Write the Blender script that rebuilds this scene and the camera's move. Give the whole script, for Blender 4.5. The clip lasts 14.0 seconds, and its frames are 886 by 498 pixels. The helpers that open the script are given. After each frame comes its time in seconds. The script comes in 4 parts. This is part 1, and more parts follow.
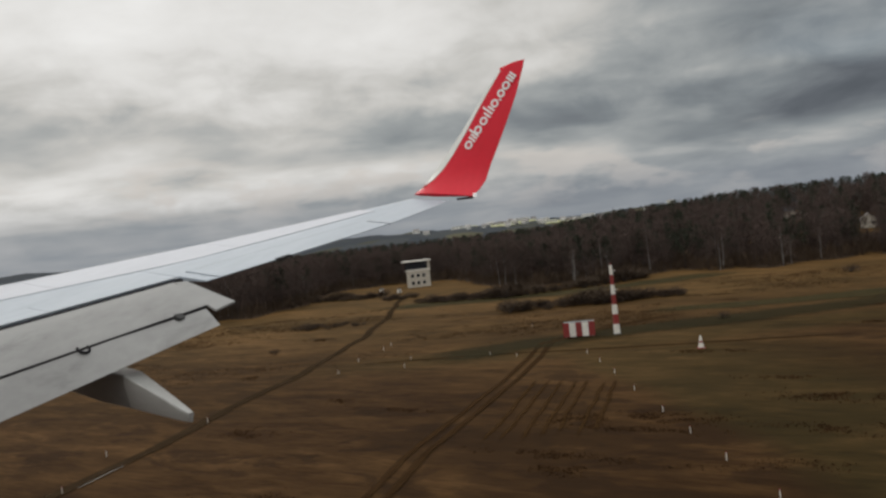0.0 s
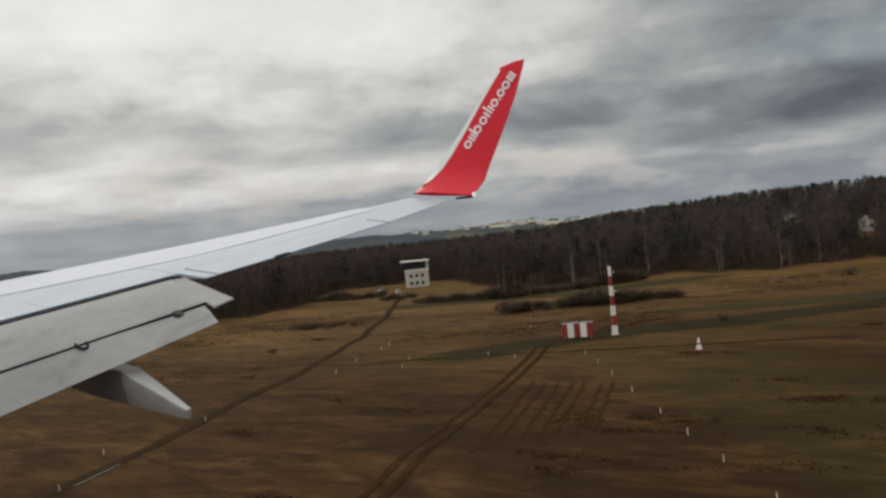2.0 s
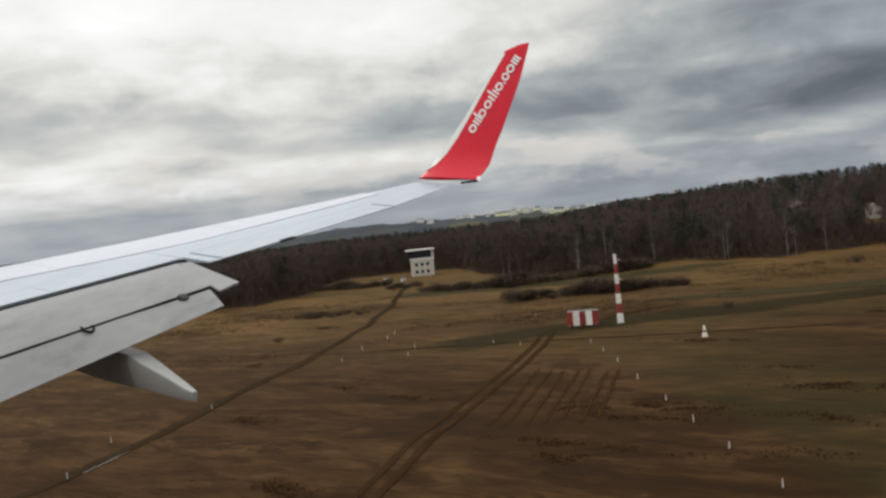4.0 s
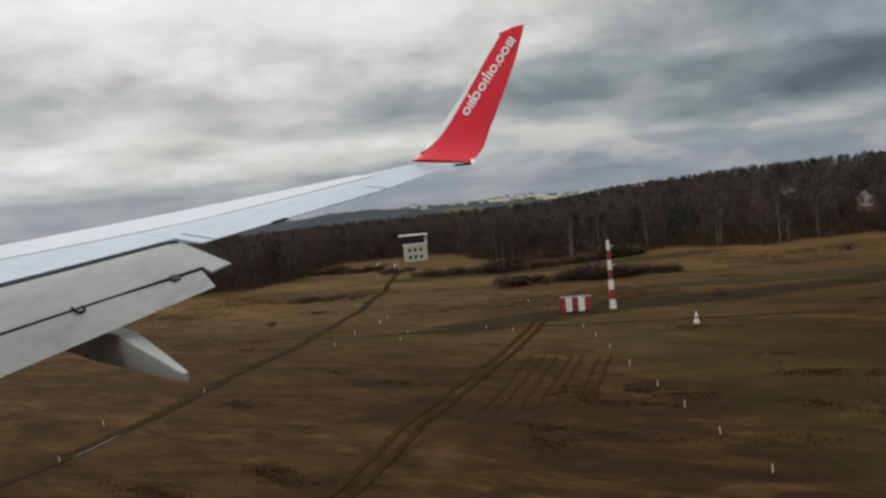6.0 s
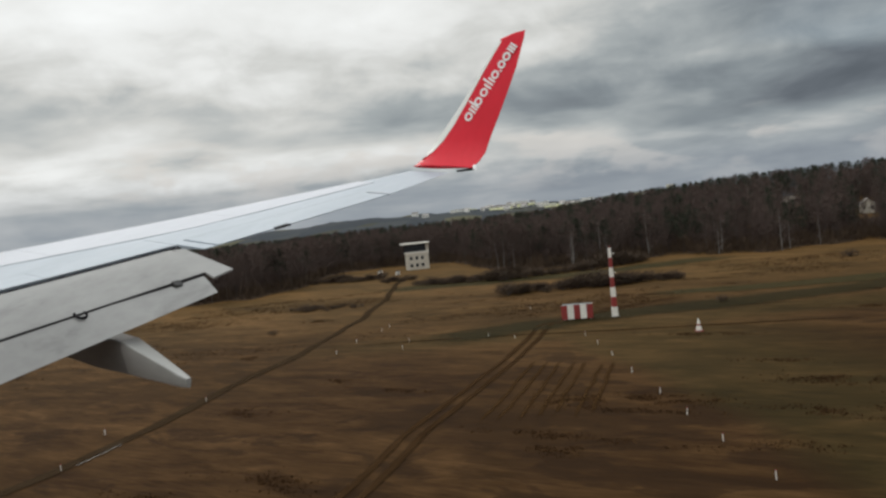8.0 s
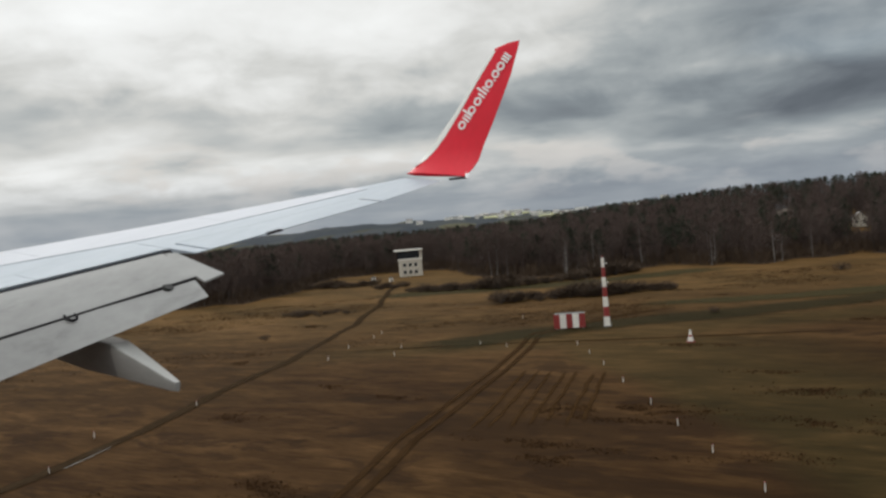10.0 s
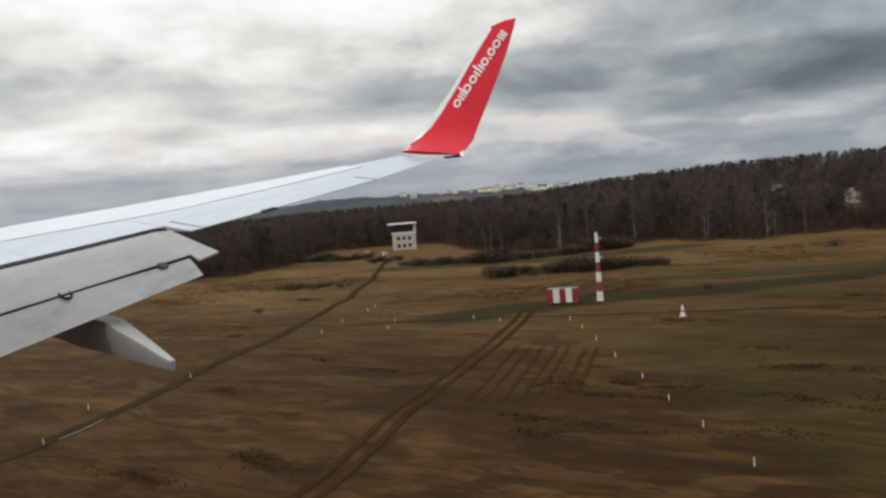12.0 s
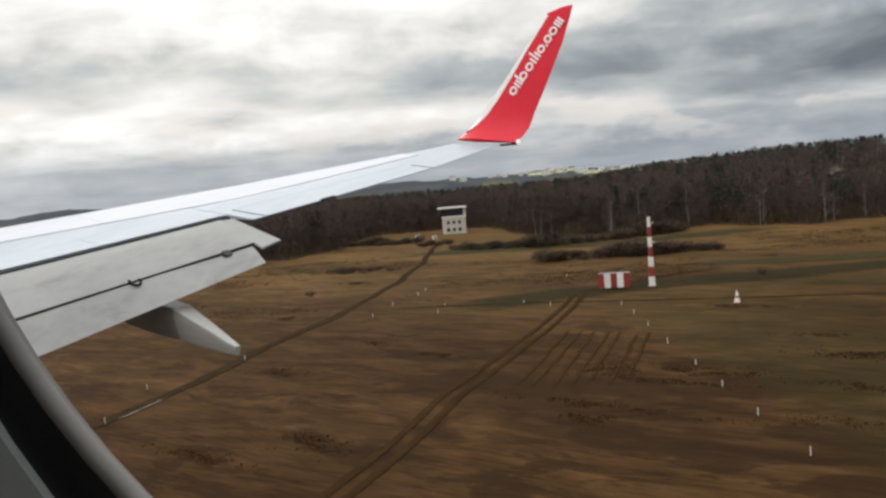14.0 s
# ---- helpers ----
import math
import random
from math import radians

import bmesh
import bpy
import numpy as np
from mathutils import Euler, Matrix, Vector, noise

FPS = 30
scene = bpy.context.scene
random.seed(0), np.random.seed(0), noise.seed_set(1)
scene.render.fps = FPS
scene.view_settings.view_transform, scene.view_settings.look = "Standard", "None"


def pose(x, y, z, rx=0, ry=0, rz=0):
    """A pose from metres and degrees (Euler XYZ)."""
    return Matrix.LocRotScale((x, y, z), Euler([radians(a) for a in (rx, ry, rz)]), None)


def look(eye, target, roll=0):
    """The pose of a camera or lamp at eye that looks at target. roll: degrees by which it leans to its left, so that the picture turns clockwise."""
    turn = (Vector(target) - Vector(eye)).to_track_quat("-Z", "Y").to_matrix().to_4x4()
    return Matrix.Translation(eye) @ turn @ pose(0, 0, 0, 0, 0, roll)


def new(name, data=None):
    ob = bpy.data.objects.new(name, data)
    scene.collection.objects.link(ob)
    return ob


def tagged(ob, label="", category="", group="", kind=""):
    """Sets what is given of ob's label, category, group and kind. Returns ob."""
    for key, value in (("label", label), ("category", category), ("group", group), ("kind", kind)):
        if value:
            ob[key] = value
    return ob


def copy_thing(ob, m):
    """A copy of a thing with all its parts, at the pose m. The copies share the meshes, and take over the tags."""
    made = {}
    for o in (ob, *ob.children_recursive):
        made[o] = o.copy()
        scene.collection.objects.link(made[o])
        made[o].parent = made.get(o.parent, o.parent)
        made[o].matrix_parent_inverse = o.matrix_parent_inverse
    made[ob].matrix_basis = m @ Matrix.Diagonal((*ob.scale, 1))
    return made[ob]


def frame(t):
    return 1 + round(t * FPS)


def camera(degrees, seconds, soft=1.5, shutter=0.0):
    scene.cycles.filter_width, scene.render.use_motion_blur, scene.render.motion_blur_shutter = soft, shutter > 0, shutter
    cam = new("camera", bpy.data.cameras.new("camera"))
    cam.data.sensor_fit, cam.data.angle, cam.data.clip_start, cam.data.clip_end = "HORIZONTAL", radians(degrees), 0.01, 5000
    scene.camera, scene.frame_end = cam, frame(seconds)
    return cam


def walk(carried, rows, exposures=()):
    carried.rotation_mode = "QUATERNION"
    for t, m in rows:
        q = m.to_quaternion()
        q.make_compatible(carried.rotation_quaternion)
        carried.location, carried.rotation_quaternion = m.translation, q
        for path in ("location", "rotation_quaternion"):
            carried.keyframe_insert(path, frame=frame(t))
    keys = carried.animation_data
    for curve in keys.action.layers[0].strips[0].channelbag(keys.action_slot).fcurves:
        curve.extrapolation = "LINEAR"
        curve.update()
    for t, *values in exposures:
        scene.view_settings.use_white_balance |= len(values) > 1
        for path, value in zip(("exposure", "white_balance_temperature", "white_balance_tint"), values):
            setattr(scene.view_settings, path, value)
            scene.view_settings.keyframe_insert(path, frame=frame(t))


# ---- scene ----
# ---- camera and path ----
cam = camera(53.9, 14.0, soft=2.6)
PATH = [
    (0.0, 0.018, -0.085, 19.119, 89.252, 5.946, -0.209), (0.5, 0.015, -0.096, 19.085, 88.692, 6.272, 0.024),
    (1.0, 0.021, -0.08, 19.102, 88.796, 6.288, -0.182), (1.5, 0.003, -0.11, 19.141, 89.029, 5.173, -0.405),
    (2.0, 0.015, -0.1, 19.092, 89.268, 5.549, -0.283), (2.5, 0.022, -0.098, 19.066, 88.807, 6.037, -0.147),
    (5.0, 0.006, -0.063, 18.96, 88.322, 5.41, 0.024), (5.5, 0.009, -0.048, 18.956, 87.597, 5.322, -0.318),
    (6.0, 0.003, -0.025, 18.936, 87.584, 5.417, -0.378), (6.5, -0.001, 0.002, 18.855, 87.702, 5.706, -0.229),
    (7.0, -0.014, -0.019, 18.894, 88.576, 5.204, -0.775), (7.5, -0.021, -0.005, 18.882, 88.087, 5.72, -0.266),
    (10.0, 0.032, -0.08, 18.89, 88.578, 4.717, -0.674), (10.5, 0.025, -0.086, 18.858, 88.147, 5.097, -0.325),
    (11.0, 0.024, -0.09, 18.913, 88.083, 4.08, -1.118), (11.5, 0.032, -0.085, 18.954, 87.84, 3.705, -1.243),
    (12.0, 0.025, -0.102, 18.995, 86.807, 4.353, -1.07), (12.5, 0.026, -0.097, 19.065, 86.244, 4.702, -1.112),
    (13.0, 0.017, -0.103, 19.024, 86.387, 4.641, -1.034), (13.5, 0.023, -0.136, 18.947, 87.097, 3.9, -0.859),
    (14.0, -0.102, -0.228, 19.09, 85.992, 4.428, 2.194),
]
walk(cam, [(t, pose(x, y, z, rx, ry, rz)) for t, x, y, z, rx, ry, rz in PATH],
     exposures=[(0.0, -0.2, 6520, 11), (1.0, -0.33, 6520, 11), (1.5, -0.3, 6520, 11), (2.5, 0.0, 6520, 11), (5.0, 0.10, 6350, 9.5), (6.5, -0.17, 6350, 9), (7.5, 0.0, 6350, 9),
                (10.0, 0.02, 6350, 9.5), (11.5, 0.14, 6350, 10), (12.5, 0.24, 6450, 11), (14.0, 0.36, 6450, 11)])

# the aircraft's own axes (x aft, y outboard, z up) in the world
AIR_TURN = Matrix(((0.81198, 0.58174, 0.04771), (-0.57884, 0.81305, -0.06243), (-0.07511, 0.02308, 0.99691)))
AIR = Matrix.Translation((0, 0, 19.0)) @ AIR_TURN.to_4x4() @ Matrix.Translation((-20.4837, -1.5663, -2.4686))
FLIGHT = math.atan2(0.58211, -0.80971)


# ---- node helpers ----
class Nodes:
    """A small wrapper that adds nodes and links to a tree."""

    def __init__(self, tree):
        self.tree = tree
        tree.nodes.clear()

    def add(self, kind, ins=None, **props):
        n = self.tree.nodes.new(kind)
        if "operation" in props:
            n.operation = props["operation"]
        if "data_type" in props:
            n.data_type = props["data_type"]
        if "name" in props:
            n.attribute_name = props["name"]
        if "blend_type" in props:
            n.blend_type = props["blend_type"]
        if "sky_type" in props:
            n.sky_type, n.sun_disc = props["sky_type"], False
            n.sun_elevation, n.sun_rotation = props["sun_elevation"], props["sun_rotation"]
        for k, v in (ins or {}).items():
            if isinstance(v, bpy.types.NodeSocket):
                self.tree.links.new(v, n.inputs[k])
            else:
                n.inputs[k].default_value = v
        return n

    def math(self, op, a, b=0.0, c=0.0):
        return self.add("ShaderNodeMath", {0: a, 1: b, 2: c}, operation=op).outputs[0]

    def vmath(self, op, a, b=(0, 0, 0)):
        n = self.add("ShaderNodeVectorMath", {0: a, 1: b}, operation=op)
        return n.outputs["Value"] if op in ("DOT_PRODUCT", "LENGTH") else n.outputs[0]

    def noise(self, vec, scale, detail=4.0, rough=0.55, distortion=0.0):
        return self.add("ShaderNodeTexNoise", {"Vector": vec, "Scale": scale, "Detail": detail, "Roughness": rough,
                                               "Distortion": distortion}).outputs["Fac"]

    def ramp(self, fac, stops, interp="LINEAR"):
        n = self.add("ShaderNodeValToRGB", {"Fac": fac})
        r = n.color_ramp
        r.interpolation = interp
        while len(r.elements) < len(stops):
            r.elements.new(0.5)
        for e, (p, c) in zip(r.elements, stops):
            e.position = p
            e.color = (c, c, c, 1) if isinstance(c, (int, float)) else (*c, 1)
        return n.outputs["Color"]

    def mix(self, fac, a, b, blend="MIX"):
        n = self.add("ShaderNodeMix", data_type="RGBA", blend_type=blend)
        for i, v in ((0, fac), (6, a), (7, b)):
            if isinstance(v, bpy.types.NodeSocket):
                self.tree.links.new(v, n.inputs[i])
            else:
                n.inputs[i].default_value = v if i == 0 else (*v, 1)
        return n.outputs[2]


# ---- world: broken overcast with its bright part ahead of the wing ----
SUN_AZ, SUN_EL = radians(-24), radians(30)
SKY_SHIFT = (0.4, 0.0, 0.0)
sun_dir = Vector((math.sin(SUN_AZ) * math.cos(SUN_EL), math.cos(SUN_AZ) * math.cos(SUN_EL), math.sin(SUN_EL)))
world = bpy.data.worlds.new("sky")
scene.world = world
world.use_nodes = True
n = Nodes(world.node_tree)
d = n.add("ShaderNodeTexCoord").outputs["Generated"]
xyz = n.add("ShaderNodeSeparateXYZ", {0: d})
zc = n.math("MAXIMUM", xyz.outputs[2], 0.0)
# the deck is flat, so its cells crowd together towards the horizon
reach = n.math("DIVIDE", 1.0, n.math("ADD", zc, 0.14))
plane = n.add("ShaderNodeCombineXYZ", {0: n.math("MULTIPLY", xyz.outputs[0], reach), 1: n.math("MULTIPLY", xyz.outputs[1], reach), 2: 0.0}).outputs[0]
plane = n.vmath("ADD", plane, SKY_SHIFT)
big = n.noise(plane, 0.55, 2, 0.5, 0.2)
mid = n.noise(n.vmath("ADD", plane, (3.7, 1.9, 2.0)), 1.5, 3.5, 0.5, 0.25)
puff = n.vmath("ADD", n.vmath("MULTIPLY", d, (1.0, 1.0, 2.0)), (3.1, 1.7, 0.4))
fine = n.noise(puff, 11.0, 6, 0.56, 0.3)
cloud = n.math("ADD", n.math("ADD", n.math("MULTIPLY", big, 0.30), n.math("MULTIPLY", mid, 0.46)), n.math("MULTIPLY", fine, 0.24))
# decks by height: haze, a row of lit tops that sinks towards the right, a grey base, the bright high sheet
height = n.math("MULTIPLY_ADD", xyz.outputs[0], 0.05, n.math("ADD", xyz.outputs[2], n.math("MULTIPLY", n.math("SUBTRACT", fine, 0.5), 0.05)))
deck = n.ramp(height, [(0.0, 0.50), (0.045, 0.49), (0.066, 0.575), (0.086, 0.56), (0.108, 0.470), (0.135, 0.455), (0.175, 0.54), (0.22, 0.60), (0.5, 0.60)])
cloud = n.math("ADD", n.math("MULTIPLY_ADD", n.math("SUBTRACT", cloud, 0.5), 0.95, 0.553), n.math("SUBTRACT", deck, 0.52))
glow = n.math("MAXIMUM", n.vmath("DOT_PRODUCT", d, tuple(sun_dir)), 0.0)
lift = n.math("MULTIPLY", n.math("POWER", glow, 6.0), 0.26)
heavy = n.math("MULTIPLY", n.math("MAXIMUM", n.math("SUBTRACT", xyz.outputs[0], 0.08), 0.0), 0.22)
tone = n.math("SUBTRACT", n.math("ADD", cloud, n.math("SUBTRACT", lift, 0.065)), heavy)
# unseen sky behind the aircraft, brightened to light the winglet's inner face
tone = n.math("MULTIPLY_ADD", n.math("MAXIMUM", n.math("MULTIPLY", xyz.outputs[1], -1.0), 0.0), 0.16, tone)
grey = n.ramp(tone, [(0.20, (0.085, 0.098, 0.113)), (0.30, (0.140, 0.157, 0.176)), (0.42, (0.245, 0.272, 0.287)), (0.52, (0.388, 0.412, 0.412)),
                     (0.62, (0.625, 0.620, 0.588)), (0.72, (0.82, 0.815, 0.785)), (0.85, (0.96, 0.96, 0.935))])
low = n.ramp(xyz.outputs[2], [(0.0, 1.0), (0.038, 0.8), (0.062, 0.3), (0.085, 0.0)])
belt = n.ramp(height, [(0.028, 0.0), (0.048, 1.0), (0.082, 1.0), (0.104, 0.0)])
tops = n.ramp(n.noise(n.vmath("ADD", n.vmath("MULTIPLY", d, (1.0, 1.0, 3.0)), (5.3, 2.2, 1.9)), 10.5, 5, 0.52, 0.25), [(0.50, 0.0), (0.60, 1.0)])
grey = n.mix(n.math("MULTIPLY", n.math("MULTIPLY", belt, tops), 0.6), grey, (0.70, 0.655, 0.60))
grey = n.mix(n.math("MULTIPLY", low, 0.75), grey, (0.275, 0.303, 0.340))
sky = n.add("ShaderNodeTexSky", sky_type="NISHITA", sun_elevation=SUN_EL, sun_rotation=SUN_AZ)
blue = n.mix(1.0, sky.outputs[0], (0.10, 0.10, 0.10), "MULTIPLY")
gap = n.ramp(big, [(0.0, 1.0), (0.25, 1.0), (0.36, 0.0)])
sky_colour = n.mix(n.math("MULTIPLY", gap, 0.25), grey, blue)
bg = n.add("ShaderNodeBackground", {"Color": sky_colour, "Strength": n.math("ADD", 1.0, n.math("MULTIPLY", n.math("MAXIMUM", n.math("SUBTRACT", zc, 0.3), 0.0), 2.2))})
n.add("ShaderNodeOutputWorld", {0: bg.outputs[0]})

sun = new("sun", bpy.data.lights.new("sun", "SUN"))
sun.data.energy, sun.data.angle, sun.data.color = 0.6, radians(45), (1.0, 0.95, 0.86)
sun.matrix_world = look(sun_dir * 100, (0, 0, 0))


# ---- materials ----
def material(name, stops, rough=0.6, metal=0.0, scale=1.0, stretch=(1, 1, 1), fine=8.0, bump=0.0, bump_scale=20.0, spec=0.5,
             rough_var=0.1, per_object=0.0, coat=0.0, smudge=None, frayed=0.0, lit=0.0):
    """A mottled surface: colour from two scales of noise through stops, roughness that follows it, fine relief."""
    m = bpy.data.materials.new(name)
    m.use_nodes = True
    k = Nodes(m.node_tree)
    co = k.add("ShaderNodeMapping", {0: k.add("ShaderNodeTexCoord").outputs["Object"], 3: stretch}).outputs[0]
    a = k.noise(co, scale, 5, 0.6)
    b = k.noise(co, scale * fine, 4, 0.6)
    fac = k.math("ADD", k.math("MULTIPLY", a, 0.65), k.math("MULTIPLY", b, 0.35))
    if per_object:
        r = k.add("ShaderNodeObjectInfo").outputs["Random"]
        fac = k.math("ADD", fac, k.math("MULTIPLY", k.math("SUBTRACT", r, 0.5), per_object))
    col = k.ramp(fac, stops)
    if smudge:
        col = k.mix(k.ramp(k.noise(co, 1.1, 6, 0.65, 0.5), [(0.56, 0.0), (0.70, 0.6)]), col, smudge)
    ins = {"Base Color": col, "Metallic": metal, "Specular IOR Level": spec, "Coat Weight": coat, "Emission Color": (1, 1, 1, 1), "Emission Strength": lit,
           "Roughness": k.math("ADD", rough - rough_var / 2, k.math("MULTIPLY", b, rough_var))}
    if frayed:
        rim = k.add("ShaderNodeAttribute", name="inside").outputs["Fac"]
        ragged = k.noise(co, 0.9, 6, 0.7)
        ins["Alpha"] = k.math("MULTIPLY", k.ramp(k.math("ADD", rim, k.math("MULTIPLY", k.math("SUBTRACT", ragged, 0.5), 1.8)), [(0.15, 0.0), (0.85, 1.0)]), frayed)
    if bump:
        ins["Normal"] = k.add("ShaderNodeBump", {"Strength": bump, "Distance": 0.02, "Height": k.noise(co, bump_scale, 4)}).outputs[0]
    k.add("ShaderNodeOutputMaterial", {0: k.add("ShaderNodeBsdfPrincipled", ins).outputs[0]})
    return m


M_WING = material("wing_paint", [(0.30, (0.28, 0.33, 0.39)), (0.5, (0.355, 0.405, 0.465)), (0.7, (0.43, 0.475, 0.53))], 0.5, 0.0, 0.5,
                  (1.0, 0.35, 1), 9, 0.02, 6, rough_var=0.16)
M_SLAT = material("slat_metal", [(0.3, (0.40, 0.42, 0.475)), (0.7, (0.50, 0.52, 0.575))], 0.5, 0.1, 0.6, (1, 0.3, 1), 8, rough_var=0.15)
M_FLAP = material("flap_paint", [(0.28, (0.20, 0.197, 0.193)), (0.40, (0.315, 0.310, 0.304)), (0.55, (0.370, 0.365, 0.358)), (0.8, (0.410, 0.405, 0.397))],
                  0.5, 0.0, 0.9, (0.9, 0.45, 1), 7, 0.03, 8, rough_var=0.2, smudge=(0.20, 0.195, 0.19))
M_FAIR = material("fairing_paint", [(0.3, (0.34, 0.336, 0.322)), (0.7, (0.44, 0.436, 0.418))], 0.4, 0.0, 1.2, (0.4, 1, 1), 8, 0.02, 10)
# the fairing's paint again, darkened for the shade under the flap
M_FAIR_SHADE = material("fairing_shaded", [(0.3, (0.21, 0.208, 0.203)), (0.7, (0.29, 0.287, 0.28))], 0.5, 0.0, 1.2, (0.4, 1, 1), 8)
# near-black of dark fittings, also used to colour in the shade of gaps
M_GAP = material("gap_shade_and_fittings", [(0.3, (0.022, 0.020, 0.023)), (0.7, (0.042, 0.039, 0.042))], 0.8, 0, 3, spec=0.1)
M_LINE = material("panel_joint", [(0.3, (0.23, 0.265, 0.31)), (0.7, (0.30, 0.335, 0.38))], 0.7, 0, 3)
M_STEEL = material("bracket_steel", [(0.3, (0.028, 0.027, 0.027)), (0.7, (0.060, 0.058, 0.056))], 0.6, 0.1, 6)
M_RED = material("winglet_red", [(0.3, (0.64, 0.010, 0.026)), (0.6, (0.71, 0.012, 0.033)), (0.8, (0.76, 0.016, 0.040))], 0.22, 0.0, 1.1, (1, 1, 0.5), 8,
                 rough_var=0.12, spec=0.3)
M_LETTER = material("white_paint", [(0.3, (0.86, 0.85, 0.84)), (0.7, (0.90, 0.89, 0.88))], 0.4, 0, 4)
M_PALE = material("pale_metal_edge", [(0.3, (0.70, 0.70, 0.66)), (0.7, (0.82, 0.81, 0.78))], 0.4, 0.0, 2)
M_RIM = material("window_rim_plastic", [(0.3, (0.20, 0.178, 0.162)), (0.7, (0.245, 0.22, 0.20))], 0.6, 0, 20, bump=0.05, bump_scale=300)
M_PANEL = material("cabin_panel_plastic", [(0.3, (0.58, 0.58, 0.57)), (0.7, (0.66, 0.66, 0.645))], 0.6, 0, 8, bump=0.05, bump_scale=200)
M_HULL = material("hull_paint", [(0.3, (0.60, 0.60, 0.60)), (0.7, (0.70, 0.70, 0.69))], 0.35, 0, 0.8, (0.4, 1, 1), 8)
M_BLACK = material("black_gasket", [(0.3, (0.012, 0.012, 0.013)), (0.7, (0.03, 0.03, 0.032))], 0.75, 0, 15)
M_TRUNK = material("dark_bark", [(0.3, (0.042, 0.034, 0.030)), (0.7, (0.066, 0.054, 0.047))], 0.9, 0, 1.5, (1, 1, 0.3), 6, per_object=0.2)
M_BIRCH = material("birch_bark", [(0.30, (0.08, 0.07, 0.062)), (0.44, (0.16, 0.15, 0.138)), (0.7, (0.30, 0.285, 0.265))], 0.8, 0, 1.2, (1, 1, 2.2), 6, per_object=0.2)
M_TWIG = material("bare_twigs", [(0.3, (0.066, 0.048, 0.042)), (0.5, (0.086, 0.063, 0.055)), (0.75, (0.108, 0.080, 0.070))], 0.95, 0, 0.15, (1, 1, 1), 12,
                  per_object=0.25, spec=0.05)
M_NEEDLE = material("pine_needles", [(0.3, (0.022, 0.026, 0.017)), (0.5, (0.032, 0.038, 0.025)), (0.75, (0.044, 0.052, 0.033))], 0.9, 0, 0.3, (1, 1, 1), 10,
                    per_object=0.3, spec=0.15)
M_SCRUB = material("scrub_twigs", [(0.3, (0.045, 0.031, 0.022)), (0.5, (0.072, 0.050, 0.035)), (0.75, (0.105, 0.074, 0.050))], 0.95, 0, 0.4, (1, 1, 1), 10,
                   per_object=0.3, spec=0.1)
M_HEATHER = material("dark_heather", [(0.35, (0.034, 0.0180, 0.0085)), (0.5, (0.066, 0.0365, 0.0165)), (0.70, (0.125, 0.073, 0.034))], 0.95, 0, 0.1, (1, 1, 1), 30, spec=0.1)
M_MAT = material("heather_mat_stems", [(0.35, (0.034, 0.0178, 0.0082)), (0.5, (0.052, 0.0275, 0.0125)), (0.68, (0.084, 0.046, 0.021))], 0.95, 0, 0.25, (1, 1, 1), 14, spec=0.05)
M_LITTER = material("leaf_litter", [(0.3, (0.050, 0.034, 0.024)), (0.7, (0.085, 0.058, 0.041))], 0.95, 0, 0.3, (1, 1, 1), 12, spec=0.05)
M_POSTW = material("weathered_white", [(0.3, (0.62, 0.595, 0.54)), (0.7, (0.84, 0.81, 0.75))], 0.6, 0, 2.5, per_object=0.2)
M_POSTR = material("signal_red", [(0.3, (0.17, 0.018, 0.016)), (0.7, (0.29, 0.030, 0.026))], 0.55, 0, 2.0, per_object=0.15)
M_RENDER = material("cream_render", [(0.3, (0.44, 0.405, 0.335)), (0.7, (0.58, 0.54, 0.47))], 0.85, 0, 0.6, (1, 1, 1), 9, 0.15, 14)
M_GLASSD = material("dark_glazing", [(0.3, (0.012, 0.014, 0.018)), (0.7, (0.03, 0.034, 0.04))], 0.12, 0, 0.5)
M_ROOFM = material("roof_felt", [(0.3, (0.10, 0.10, 0.10)), (0.7, (0.17, 0.165, 0.16))], 0.8, 0, 1)
M_TRACK = material("wet_dirt_track", [(0.3, (0.031, 0.0172, 0.0084)), (0.5, (0.046, 0.0254, 0.0122)), (0.75, (0.066, 0.037, 0.018))], 1.0, 0, 0.25, (1, 1, 1), 9, 0.4, 3, spec=0.0, frayed=0.85)
M_FURROW = material("turned_earth", [(0.3, (0.040, 0.0214, 0.0092)), (0.5, (0.056, 0.0302, 0.0130)), (0.75, (0.078, 0.043, 0.0186))], 1.0, 0, 0.6, (1, 1, 1), 7, 0.4, 3, spec=0.0, frayed=0.8)
M_ROAD = material("old_asphalt", [(0.3, (0.031, 0.0200, 0.0115)), (0.5, (0.044, 0.029, 0.0170)), (0.75, (0.060, 0.040, 0.024))], 1.0, 0, 0.3, (1, 1, 1), 10, 0.3, 5, spec=0.0, frayed=0.9)
M_TOWN = material("town_walls", [(0.3, (0.70, 0.69, 0.64)), (0.7, (0.85, 0.84, 0.80))], 0.8, 0, 0.05, per_object=0.6)
M_TILE = material("town_roofs", [(0.3, (0.20, 0.18, 0.17)), (0.7, (0.42, 0.40, 0.38))], 0.85, 0, 0.05, per_object=0.6)
M_LIGHT = material("tail_light_lens", [(0.3, (0.85, 0.85, 0.85)), (0.7, (0.95, 0.95, 0.95))], 0.15, 0, 3, lit=0.35)


